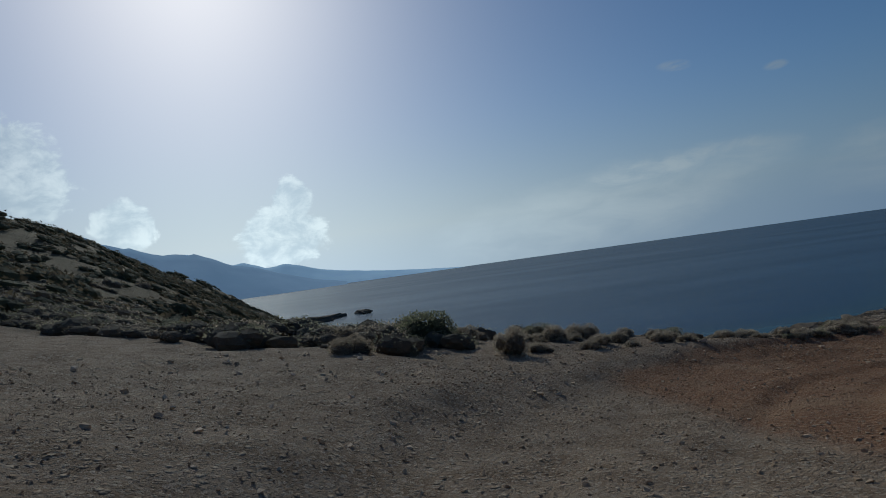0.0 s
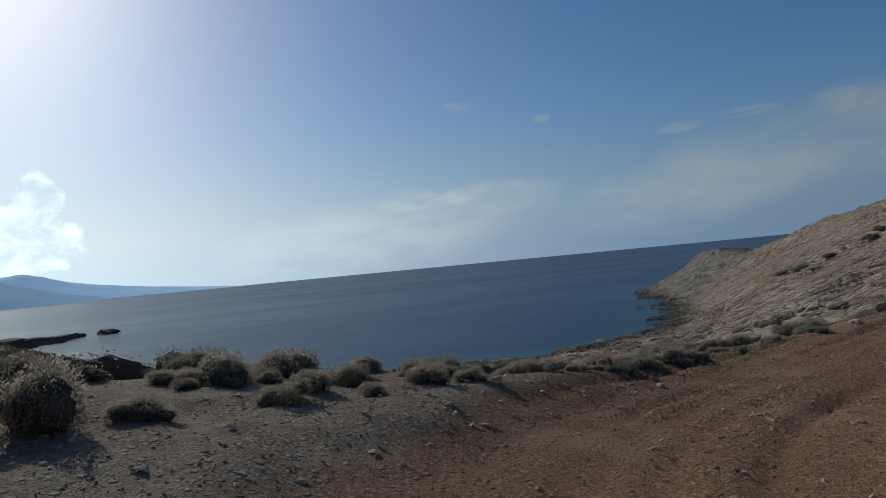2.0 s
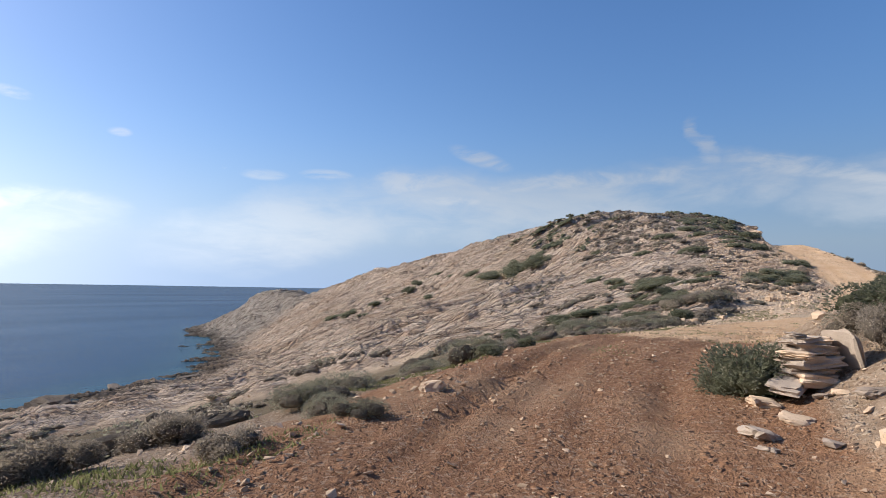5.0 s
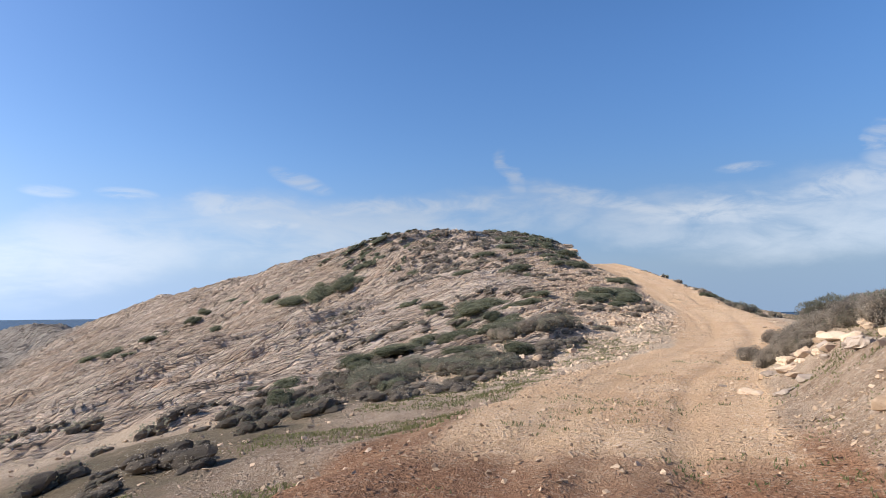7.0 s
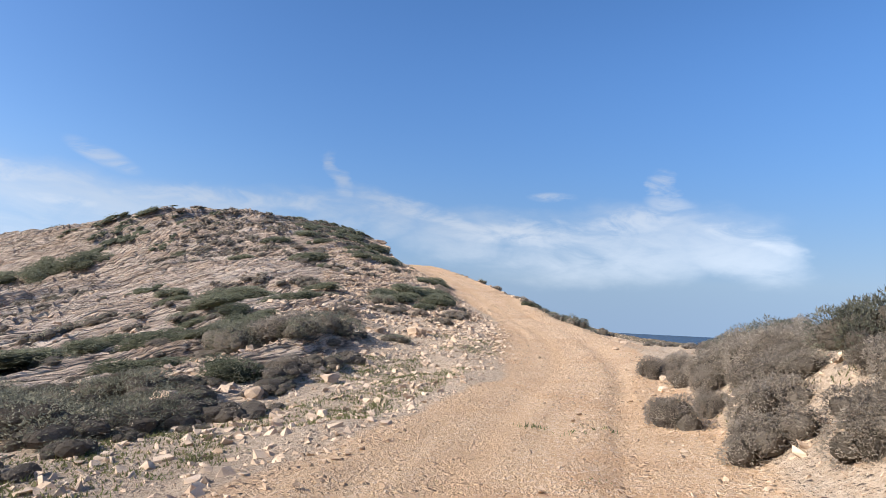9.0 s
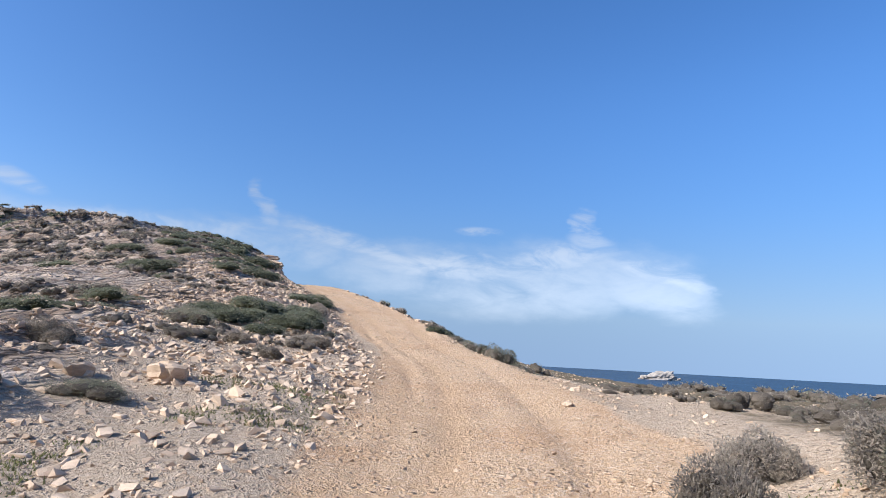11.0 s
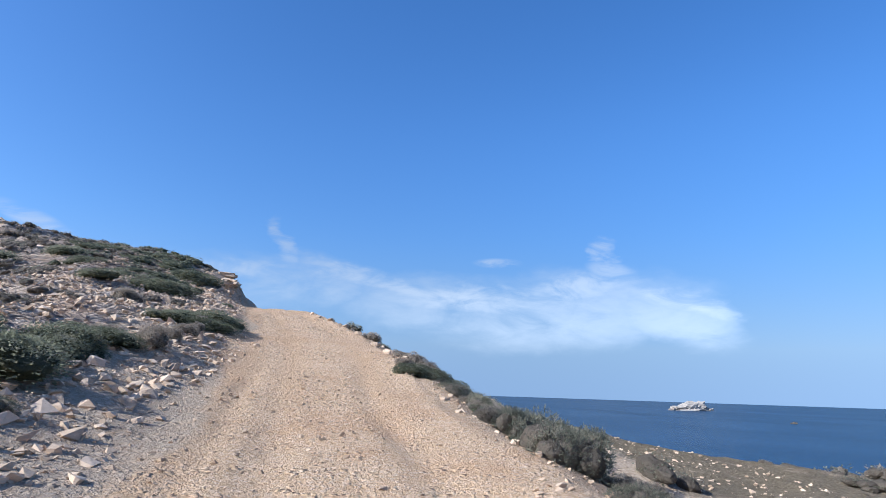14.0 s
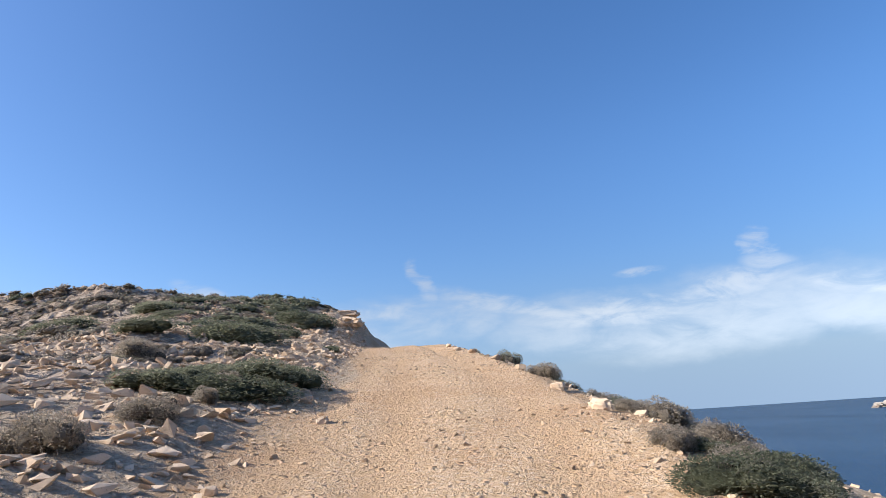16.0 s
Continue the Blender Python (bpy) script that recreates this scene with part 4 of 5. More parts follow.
# cushions and twiggy bushes on the bank of the fallen wall
plant([(43.5, 15.3, 0.36, 0.42), (49.5, 13.3, 0.4, 0.5), (50.6, 12.2, 0.42, 0.5), (48.6, 13.0, 0.34, 0.45), (47.8, 12.5, 0.4, 0.5), (41.3, 15.2, 0.45, 0.42), (42.3, 14.6, 0.5, 0.48), (39.8, 15.3, 0.36, 0.38), (39.6, 14.9, 0.32, 0.3), (40.3, 14.5, 0.42, 0.45), (38.2, 14.5, 0.5, 0.55), (37.2, 14.3, 0.55, 0.6),
       (47.4, 13.2, 0.5, 0.48), (46.4, 13.1, 0.6, 0.54), (45.4, 12.9, 0.62, 0.58), (44.4, 13.2, 0.55, 0.5), (46.0, 13.5, 0.4, 0.4), (43.2, 14.2, 0.45, 0.5), (44.2, 14.5, 0.34, 0.36), (22.5, 16.0, 0.42, 0.45), (23.4, 16.3, 0.4, 0.4), (35.4, 14.4, 0.5, 0.5), (33.8, 14.6, 0.42, 0.42)], "B")
plant([(48.7, 11.9, 0.5, 0.5), (47.2, 12.3, 0.65, 0.6), (45.9, 12.2, 0.7, 0.62), (41.6, 13.9, 0.6, 0.6), (43.0, 12.9, 0.6, 0.6), (71.6, 9.0, 0.35, 0.25), (69.2, 10.6, 0.42, 0.5), (51.4, 22.0, 0.63, 0.5), (43.2, 26.6, 1.2, 0.7), (44.8, 27.6, 1.2, 0.7), (46.0, 26.4, 1.0, 0.6)], "Y")
r_ = rng(33)
for k in range(46):
    x_, y_ = r_.uniform(37.5, 51.0), 0.0
    y_ = float(np.interp(x_, [p[0] for p in ROAD], [p[1] for p in ROAD])) - 2.9 - 2.0 * r_.uniform(0, 1)
    rad_ = r_.uniform(0.24, 0.46)
    plant([(x_, y_, rad_, rad_ * r_.uniform(0.6, 0.85))], "Y" if k % 4 == 3 else "B")
# a broken hedge along the outer edge of the climbing track
for k in range(64):
    x_ = 65.5 + 27.0 * (k + r_.uniform(0, 1)) / 64
    y_ = float(np.interp(x_, [p[0] for p in ROAD], [p[1] for p in ROAD])) - 2.35 - 1.3 * r_.uniform(0, 1)
    rad_ = r_.uniform(0.18, 0.42)
    plant([(x_, y_, rad_, rad_ * r_.uniform(0.65, 0.95))], "YGBYB"[k % 5])
# dark green evergreens
plant([(39.6, 13.3, 0.7, 0.62), (38.5, 13.1, 0.8, 0.72), (40.9, 12.9, 0.75, 0.6), (42.2, 12.5, 0.65, 0.45), (70.1, 10.2, 0.42, 0.42), (71.0, 9.9, 0.4, 0.4), (72.6, 10.9, 0.37, 0.3), (73.3, 11.6, 0.3, 0.3), (71.4, 17.8, 0.58, 0.4), (70.0, 17.6, 0.45, 0.45), (77.3, 17.5, 0.9, 0.5),
       (58.6, 27.0, 0.95, 0.5), (60.4, 27.1, 1.2, 0.6), (62.0, 26.6, 1.1, 0.6), (54.7, 25.1, 0.79, 0.45), (53.0, 23.3, 0.4, 0.42), (63.3, 23.2, 0.95, 0.5), (65.6, 20.2, 1.05, 0.6), (50.1, 25.4, 0.9, 0.55), (50.7, 28.6, 1.3, 0.6), (43.0, 30.2, 0.55, 0.5), (47.7, 32.7, 0.65, 0.5)], "G")
plant([(-0.6, 16.8, 0.88, 0.95), (23.6, 21.8, 0.25, 0.22), (25.4, 22.0, 0.22, 0.21), (22.0, 17.65, 0.66, 0.62), (24.0, 15.5, 0.95, 0.5), (22.9, 14.9, 0.9, 0.55), (27.4, 15.3, 0.85, 0.5), (42.1, 25.9, 0.53, 0.4), (47.5, 29.1, 0.57, 0.48), (48.3, 22.7, 0.62, 0.66), (53.5, 24.4, 0.78, 0.44),
       (58.9, 27.4, 0.64, 0.5), (57.1, 25.2, 0.62, 0.46), (67.4, 31.9, 0.98, 0.8), (64.3, 27.0, 1.5, 0.8), (61.2, 24.7, 0.85, 0.54), (66.6, 23.9, 0.82, 0.49), (64.5, 18.6, 0.6, 0.45), (53.1, 25.8, 0.47, 0.42), (54.7, 27.8, 0.81, 0.66)], "G")
plant([(68.0, 17.8, 0.95, 0.75), (66.3, 20.8, 0.84, 0.6), (68.8, 19.4, 0.95, 0.75), (78.5, 18.3, 0.95, 0.6), (73.3, 12.0, 0.4, 0.36), (74.4, 11.2, 0.42, 0.36), (76.1, 10.6, 0.5, 0.42), (80.5, 11.0, 0.8, 0.55), (77.2, 18.6, 0.55, 0.42), (89.1, 19.4, 0.38, 0.26),
       (67.0, 19.2, 0.7, 0.6), (69.6, 18.2, 0.6, 0.5), (38.6, 11.6, 1.0, 0.85), (40.6, 10.6, 1.0, 0.85), (42.6, 9.4, 1.0, 0.75), (46.6, 8.8, 0.9, 0.6), (84, 12.4, 0.6, 0.4)], "G")
# dark mats along the beds of the rocky face and on the crown
plant([(88.8, 47.7, 2, 1.36), (89.2, 51.2, 1.9, 1.3), (89.1, 54.6, 1.9, 1.3), (93, 59.3, 1.35, 0.96), (65.1, 30.6, 0.75, 0.58), (64, 28.2, 1.26, 0.9), (63.1, 26.2, 1.22, 0.88), (61.2, 24.2, 0.82, 0.63), (64.6, 23.4, 0.71, 0.56), (56.9, 24.3, 0.57, 0.47), (53.5, 23.8, 0.76, 0.59), (53.3, 26.5, 1.03, 0.76), (52.8, 24.9, 0.5, 0.43), (53.2, 28.2, 0.65, 0.52), (49.4, 30, 0.79, 0.61), (52.6, 30.1, 0.9, 0.68), (46.8, 32, 0.45, 0.4), (46.3, 33.2, 0.29, 0.3), (42.5, 30.2, 0.46, 0.41), (38, 26.5, 0.41, 0.37), (85.1, 73.3, 0.93, 0.7), (87.5, 81.4, 1.5, 1.05), (88.4, 78.9, 1.19, 0.86), (89.8, 74.9, 1.2, 0.86), (91.9, 73.7, 0.69, 0.55), (87.6, 63.8, 0.76, 0.59), (97, 68.2, 0.87, 0.66), (94.5, 69.9, 0.85, 0.65), (91.3, 69.7, 0.81, 0.62), (65.7, 18.1, 0.89, 0.67), (65.8, 19.9, 0.9, 0.68), (69, 19, 0.78, 0.6)], "G")
plant([(81.3, 27.3, 1.5, 1.05), (83.9, 33.2, 1.1, 0.8), (89.1, 39.4, 0.91, 0.68), (86.2, 21.3, 1.3, 0.93), (94.8, 64.7, 0.84, 0.64), (90.7, 72.3, 0.67, 0.54), (70.4, 17.8, 0.7, 0.55), (67.4, 20.7, 0.65, 0.52), (79.4, 17.6, 0.69, 0.55), (96.2, 30.2, 1.15, 0.83), (93.7, 28, 0.8, 0.62), (97.6, 23.4, 1.5, 1.05), (93, 32.5, 1.39, 0.98), (79.3, 25.6, 0.51, 0.44), (77.7, 18.5, 0.47, 0.41), (84.6, 23.8, 0.82, 0.63), (92.1, 25.3, 0.59, 0.49), (90, 21.6, 0.53, 0.45)], "G")
# grey-green
plant([(6.8, 19.4, 0.45, 0.4), (2.6, 19.0, 0.5, 0.45), (12.9, 20.8, 0.59, 0.41), (20.7, 23.7, 0.62, 0.32), (19.2, 21.9, 0.36, 0.24), (18.7, 21.0, 0.26, 0.18), (24.4, 22.6, 0.55, 0.5), (43.9, 24.0, 1.1, 0.55), (44.8, 23.1, 0.85, 0.5), (51.7, 23.6, 1.1, 0.7),
       (52.8, 21.4, 0.95, 0.6), (63.7, 20.6, 0.73, 0.48), (54.2, 19.5, 0.46, 0.22), (65.9, 16.6, 0.27, 0.16), (67.2, 10.4, 0.68, 0.58), (68.6, 10.1, 0.52, 0.53), (70.1, 9.2, 0.4, 0.3), (45.5, 25.2, 0.9, 0.5), (46.8, 24.2, 0.8, 0.5)], "Y")
plant([(22.2, 24.4, 0.7, 0.4), (26.5, 25.0, 0.7, 0.4), (28.5, 23.8, 0.5, 0.3), (15.6, 24.4, 0.7, 0.5), (69.6, 10.4, 0.5, 0.45), (71.2, 9.8, 0.5, 0.4), (22.0, 14.4, 0.4, 0.4), (44.6, 8.2, 0.9, 0.8), (39.5, 10.2, 0.8, 0.7), (23.2, 17.0, 0.3, 0.25)], "Y")


# ---- scrub beyond counting ----
def light_shrub(kind, seed, leaves):
    r = rng(seed)
    p, d, c, rad = dome_points(leaves, r, 7 if leaves > 300 else 5)
    v, f = leaf_cloud(p, d + np.array([0, 0, 0.2]), 1.75 / math.sqrt(leaves), r, 0.7, 0.8)
    ball = ICO2 if leaves > 300 else ICO1
    cv, cf, ci, base = [v], [f], [np.zeros(len(f), int)], len(v)
    # core lobes take the second material, its dark colour painting inner shade
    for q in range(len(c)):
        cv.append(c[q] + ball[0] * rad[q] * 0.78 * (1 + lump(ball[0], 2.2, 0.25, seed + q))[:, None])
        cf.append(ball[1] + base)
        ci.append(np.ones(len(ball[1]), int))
        base += len(ball[0])
    return np.concatenate(cv), np.concatenate(cf), np.concatenate(ci)


def scrub(name, kind, mats, spots, seed, label, leaves=120):
    """Many shrubs in one mesh. Spots: rows of x, y, radius, height."""
    tmpl = [light_shrub(kind, seed + k, leaves) for k in range(5)]
    r = rng(seed)
    spots = np.asarray(spots)
    z = height(spots[:, 0], spots[:, 1])
    e = 0.8
    sxg = (height(spots[:, 0] + e, spots[:, 1], False) - height(spots[:, 0] - e, spots[:, 1], False)) / (2 * e)
    syg = (height(spots[:, 0], spots[:, 1] + e, False) - height(spots[:, 0], spots[:, 1] - e, False)) / (2 * e)
    vs, fs, ix, base = [], [], [], 0
    for k, (x, y, rad, h) in enumerate(spots):
        v, f, i = tmpl[k % 5]
        a = r.uniform(0, 6.28)
        w = r.uniform(0.8, 1.35)
        ca, sa = math.cos(a), math.sin(a)
        px = (v[:, 0] * ca - v[:, 1] * sa) * rad * w
        py = (v[:, 0] * sa + v[:, 1] * ca) * rad / w
        vs.append(np.stack([px + x, py + y, v[:, 2] * h + z[k] - 0.06 * h + px * sxg[k] * 0.9 + py * syg[k] * 0.9], 1))
        fs.append(f + base)
        ix.append(i)
        base += len(v)
    me = mesh_from(name, np.concatenate(vs), np.concatenate(fs), mats, smooth_shade=False, index=np.concatenate(ix))
    return tagged(new(name, me), label, "scrub", kind="stuff")


def spread(n, box, seed, keep, lo, hi, flat=(0.45, 0.75)):
    r = rng(seed)
    x, y = r.uniform(box[0], box[1], n), r.uniform(box[2], box[3], n)
    d, _, _ = road_near(x, y)
    z = height(x, y, False)
    k = keep(x, y, z, d, r)
    rad = lo + (hi - lo) * r.uniform(0, 1, n) ** 1.7
    return np.stack([x, y, rad, rad * r.uniform(flat[0], flat[1], n)], 1)[k]


def clump(x, y, f, seed):
    return fbm(x * f, y * f, 3, seed)


hill_green = spread(6500, (58, 126, 18, 112), 61, lambda x, y, z, d, r: (d > 4.5 + 2.0 * r.uniform(0, 1, len(x))) & (z > 12) & (y < 66) & (clump(x * 0.6 + y * 0.3, y * 1.3, 0.11, 81) + 0.045 * np.clip(z - 18.5, -4, 4) > 0.15 - 0.1 * r.uniform(0, 1, len(x))), 0.3, 1.15, (0.3, 0.46))
near_hill = spread(3200, (58, 112, 17, 42), 66, lambda x, y, z, d, r: (d > 3.6 + 1.5 * r.uniform(0, 1, len(x))) & (clump(x, y, 0.22, 101) + 0.03 * np.clip(z - 17, -3, 4) > 0.03 - 0.1 * r.uniform(0, 1, len(x))), 0.16, 0.55)
hill_brown = spread(4200, (54, 126, 18, 100), 62, lambda x, y, z, d, r: (d > 4.0 + 2.0 * r.uniform(0, 1, len(x))) & (z > 9) & (clump(x * 0.7, y * 1.2, 0.14, 91) + 0.04 * np.clip(z - 18, -4, 4) - 0.1 * (y > 62) > 0.13 - 0.12 * r.uniform(0, 1, len(x))), 0.22, 0.7, (0.35, 0.55))
slope_mix = spread(2600, (-30, 60, 19, 74), 63, lambda x, y, z, d, r: (d > 5.5) & (z > 1.2) & (x + 0.25 * (y - 30) < 50) & (clump(x, y, 0.16, 95) > -0.06 + 0.1 * r.uniform(0, 1, len(x))), 0.3, 1.0)
west_mix = spread(2600, (-95, 0, 24, 230), 64, lambda x, y, z, d, r: (d > 7) & (z > 1.5) & (clump(x, y, 0.09, 97) > -0.22), 0.5, 1.9)
plain_mix = spread(2800, (8, 130, -70, 12), 65, lambda x, y, z, d, r: (d > 4.5) & (z > 1.0) & ((x > 40) | (d > 7)) & (clump(x, y, 0.14, 99) > -0.08 + 0.08 * r.uniform(0, 1, len(x))), 0.25, 0.8)
bank_mix = spread(800, (22, 58, 4, 15.8), 67, lambda x, y, z, d, r: (d > 4.2 + 0.8 * r.uniform(0, 1, len(x))) & (clump(x, y, 0.2, 103) > -0.06), 0.18, 0.6, (0.55, 0.9))
near_slope = slope_mix[:, 1] < 33
near_west = spread(520, (-22, 0.5, 11.5, 32), 68, lambda x, y, z, d, r: (d > 7.0) & (x * 0.55 + y > 12.0), 0.5, 1.5, (0.5, 0.8))
wall_foot = spread(260, (38, 56, 20.5, 31), 69, lambda x, y, z, d, r: (d > 4.5) & (clump(x, y, 0.2, 105) > -0.1), 0.25, 0.8, (0.4, 0.7))
near_plain = road_near(plain_mix[:, 0], plain_mix[:, 1])[0] < 13
close_hill = road_near(near_hill[:, 0], near_hill[:, 1])[0] < 10
fine_mix = np.concatenate([slope_mix[near_slope], near_west, wall_foot, bank_mix, plain_mix[near_plain], near_hill[close_hill]])
plain_mix, near_hill = plain_mix[~near_plain], near_hill[~close_hill]
fine_mix[:, 2] *= 0.75
fine_mix[:, 3] *= 0.7
slope_mix = slope_mix[~near_slope]
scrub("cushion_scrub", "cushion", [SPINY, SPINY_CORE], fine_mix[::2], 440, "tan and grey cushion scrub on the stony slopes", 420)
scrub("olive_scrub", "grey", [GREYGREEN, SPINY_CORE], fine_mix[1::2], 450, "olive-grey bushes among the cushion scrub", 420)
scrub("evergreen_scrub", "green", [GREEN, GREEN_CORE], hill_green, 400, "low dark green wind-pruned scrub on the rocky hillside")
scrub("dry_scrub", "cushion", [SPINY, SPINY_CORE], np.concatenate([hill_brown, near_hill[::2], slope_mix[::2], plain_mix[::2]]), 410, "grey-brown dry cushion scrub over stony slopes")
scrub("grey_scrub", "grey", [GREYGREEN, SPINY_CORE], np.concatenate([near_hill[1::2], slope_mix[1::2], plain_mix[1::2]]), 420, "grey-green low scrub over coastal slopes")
scrub("hillside_scrub", "grey", [BROWN_SCRUB, GREEN_CORE], west_mix, 430, "dull brown scrub covering the hillside, coloured darker as if backlit", 60)


# ---- stones ----
def hull_stone(seed, squash=(1.0, 0.75, 0.5), points=16):
    """An angular stone of unit size."""
    r = rng(seed)
    bm = bmesh.new()
    for p in r.normal(0, 1, (points, 3)):
        p = p / np.linalg.norm(p) * r.uniform(0.8, 1.0)
        bm.verts.new(Vector(np.sign(p) * np.abs(p) ** 0.8 * np.array(squash)))
    bmesh.ops.convex_hull(bm, input=bm.verts)
    bmesh.ops.delete(bm, geom=[v for v in bm.verts if not v.link_faces], context="VERTS")
    bmesh.ops.triangulate(bm, faces=bm.faces)
    bm.verts.index_update()
    v = np.array([w.co[:] for w in bm.verts])
    f = np.array([[w.index for w in p.verts] for p in bm.faces])
    bm.free()
    return v, f


def stone_field(name, spots, mats, seed, label, squash=(1.0, 0.8, 0.55), category="gravel", points=8):
    """Loose stones in one mesh. Spots: rows of x, y, size."""
    tm = [hull_stone(seed + k, squash, points) for k in range(10)]
    r = rng(seed)
    spots = np.asarray(spots)
    z = height(spots[:, 0], spots[:, 1])
    vs, fs, base = [], [], 0
    for k, (x, y, s) in enumerate(spots):
        v, f = tm[k % 10]
        a, b = r.uniform(0, 6.28), r.normal(0, 0.35)
        ca, sa, cb, sb = math.cos(a), math.sin(a), math.cos(b), math.sin(b)
        qx, qz = v[:, 0] * cb - v[:, 2] * sb, v[:, 0] * sb + v[:, 2] * cb
        vs.append(np.stack([(qx * ca - v[:, 1] * sa) * s + x, (qx * sa + v[:, 1] * ca) * s + y, qz * s + z[k] + 0.12 * s], 1))
        fs.append(f + base)
        base += len(v)
    return tagged(new(name, mesh_from(name, np.concatenate(vs), np.concatenate(fs), mats, smooth_shade=False)), label, category, kind="stuff")


def pebbles(n, box, seed, keep, lo, hi, power=2.5):
    r = rng(seed)
    x, y = r.uniform(box[0], box[1], n), r.uniform(box[2], box[3], n)
    d, _, _ = road_near(x, y)
    k = keep(x, y, d, r)
    return np.stack([x, y, lo + (hi - lo) * r.uniform(0, 1, n) ** power], 1)[k]


def along_track(n, lo_d, hi_d, x_lo, x_hi, seed, lo, hi, power, keep):
    """Stones strewn along the track between two distances from its middle."""
    r = rng(seed)
    i = r.integers(0, len(ROAD_PTS) - 1, n)
    p, e = ROAD_PTS[i], ROAD_PTS[i + 1] - ROAD_PTS[i]
    u = r.uniform(0, 1, n)
    side = np.stack([-e[:, 1], e[:, 0]], 1) / np.linalg.norm(e[:, :2], axis=1, keepdims=True)
    off = r.uniform(lo_d, hi_d, n) * r.choice([-1, 1], n)
    x = p[:, 0] + e[:, 0] * u + side[:, 0] * off
    y = p[:, 1] + e[:, 1] * u + side[:, 1] * off
    k = (x > x_lo) & (x < x_hi) & (y > -1) & (r.uniform(0, 1, n) < keep(x, y))
    return np.stack([x, y, lo + (hi - lo) * r.uniform(0, 1, n) ** power], 1)[k]


stone_field("track_gravel", along_track(52000, 0.0, 2.8, -4, 92, 71, 0.009, 0.06, 3.0, lambda x, y: (0.45 + 2.4 * fbm(x * 0.5, y * 0.5, 3, 14)) * (1 - 0.8 * np.exp(-((road_near(x, y)[0] - 0.85) / 0.3) ** 2))), [GRAVEL], 510, "loose gravel and small stones over the dirt track")
stone_field("verge_gravel", along_track(34000, 2.2, 9.0, -8, 92, 72, 0.012, 0.085, 3.4, lambda x, y: 0.6 + 1.6 * fbm(x * 0.45, y * 0.45, 3, 15)), [GRAVEL], 520, "scattered limestone gravel beside the track")
stone_field("terrace_gravel", pebbles(52000, (-7, 24, 3, 20.5), 74, lambda x, y, d, r: (y < 17.8 + 0.09 * x) & (r.uniform(0, 1, len(x)) < np.where(d < 2.6, 0.22, 0.95) * (0.75 + 1.3 * fbm(x * 0.5, y * 0.5, 2, 18)) * smooth(14.5, 12, y - 0.9 * x)), 0.010, 0.036, 2.2), [DARK_GRAVEL], 540, "coarse brown gravel over the terrace", points=7)
stone_field("cutting_rubble", pebbles(34000, (40, 104, 11, 28), 75, lambda x, y, d, r: (d > 2.1) & (d < 9.5) & ((x > 58) | (y > 13)) & (r.uniform(0, 1, len(x)) < 0.75 + 1.5 * fbm(x * 0.5, y * 0.5, 2, 19)), 0.02, 0.13, 2.8), [LIMESTONE], 550, "broken limestone rubble beside the track", category="rubble", points=8)
stone_field("hill_rubble", pebbles(20000, (38, 108, 12, 46), 73, lambda x, y, d, r: (d > 2.6) & (x + 0.3 * y > 50) & ((d < 10) | (r.uniform(0, 1, len(x)) < 0.3)) & (fbm(x * 0.3, y * 0.3, 2, 16) > -0.12), 0.025, 0.2, 3.2), [LIMESTONE], 530, "pale limestone rubble over the hillside", category="rubble", points=10)

stone_field("slope_slabs", pebbles(30000, (56, 104, 13, 32), 77, lambda x, y, d, r: (d > 2.5) & (d < 11) & (y > np.interp(x, [p[0] for p in ROAD], [p[1] for p in ROAD])) & (r.uniform(0, 1, len(x)) < 0.7 + 2.0 * fbm(x * 0.4, y * 0.4, 2, 23)), 0.03, 0.22, 2.6), [LIMESTONE], 560, "flat broken limestone slabs strewn over the slope", squash=(1.0, 0.7, 0.34), category="rubble", points=8)


def ragged_rock(name, seed, squash, freq=1.4, amp=0.35, layers=5.0, level=3):
    """A weathered, bedded rock of unit size."""
    v, f = (ICO3 if level == 3 else icosphere(level))
    q = np.sign(v) * np.abs(v) ** 0.62
    d = 1 + lump(v, freq, amp, seed) + lump(v, freq * 3.2, amp * 0.3, seed + 9)
    q = q * d[:, None]
    t = q[:, 2] * layers + 0.7 * q[:, 0]
    s = t - np.floor(t)
    q[:, :2] *= (1 + 0.11 * (np.where(s < 0.25, -1.0, 0.4)))[:, None]
    return mesh_from(name, q * np.array(squash), f, [LIMESTONE], smooth_shade=False)


ROCKS = [ragged_rock("rock_%d" % k, 600 + k, (1, 0.75, 0.55)) for k in range(5)]
BLOCKS = [mesh_from("block_%d" % k, *hull_stone(640 + k, (1, 0.75, 0.6), 22), [LIMESTONE], smooth_shade=False) for k in range(6)]


def rock_at(x, y, size, mesh, label, turn=0.0, name="rock", stretch=(1, 1, 1), mat=None, group="loose rocks", tilt=0.0, sink=0.25, base=None):
    ob = new(name, mesh)
    z = float(height(np.array([x]), np.array([y]))[0]) if base is None else base
    ob.matrix_world = Matrix.Translation((x, y, z + size * stretch[2] * (0.5 - sink))) @ pose(0, 0, 0, tilt, tilt * 0.5, turn) @ Matrix.Diagonal((size * stretch[0], size * stretch[1], size * stretch[2], 1))
    if mat:
        ob.material_slots[0].link = "OBJECT"
        ob.material_slots[0].material = mat
    return tagged(ob, label, "rock", group)


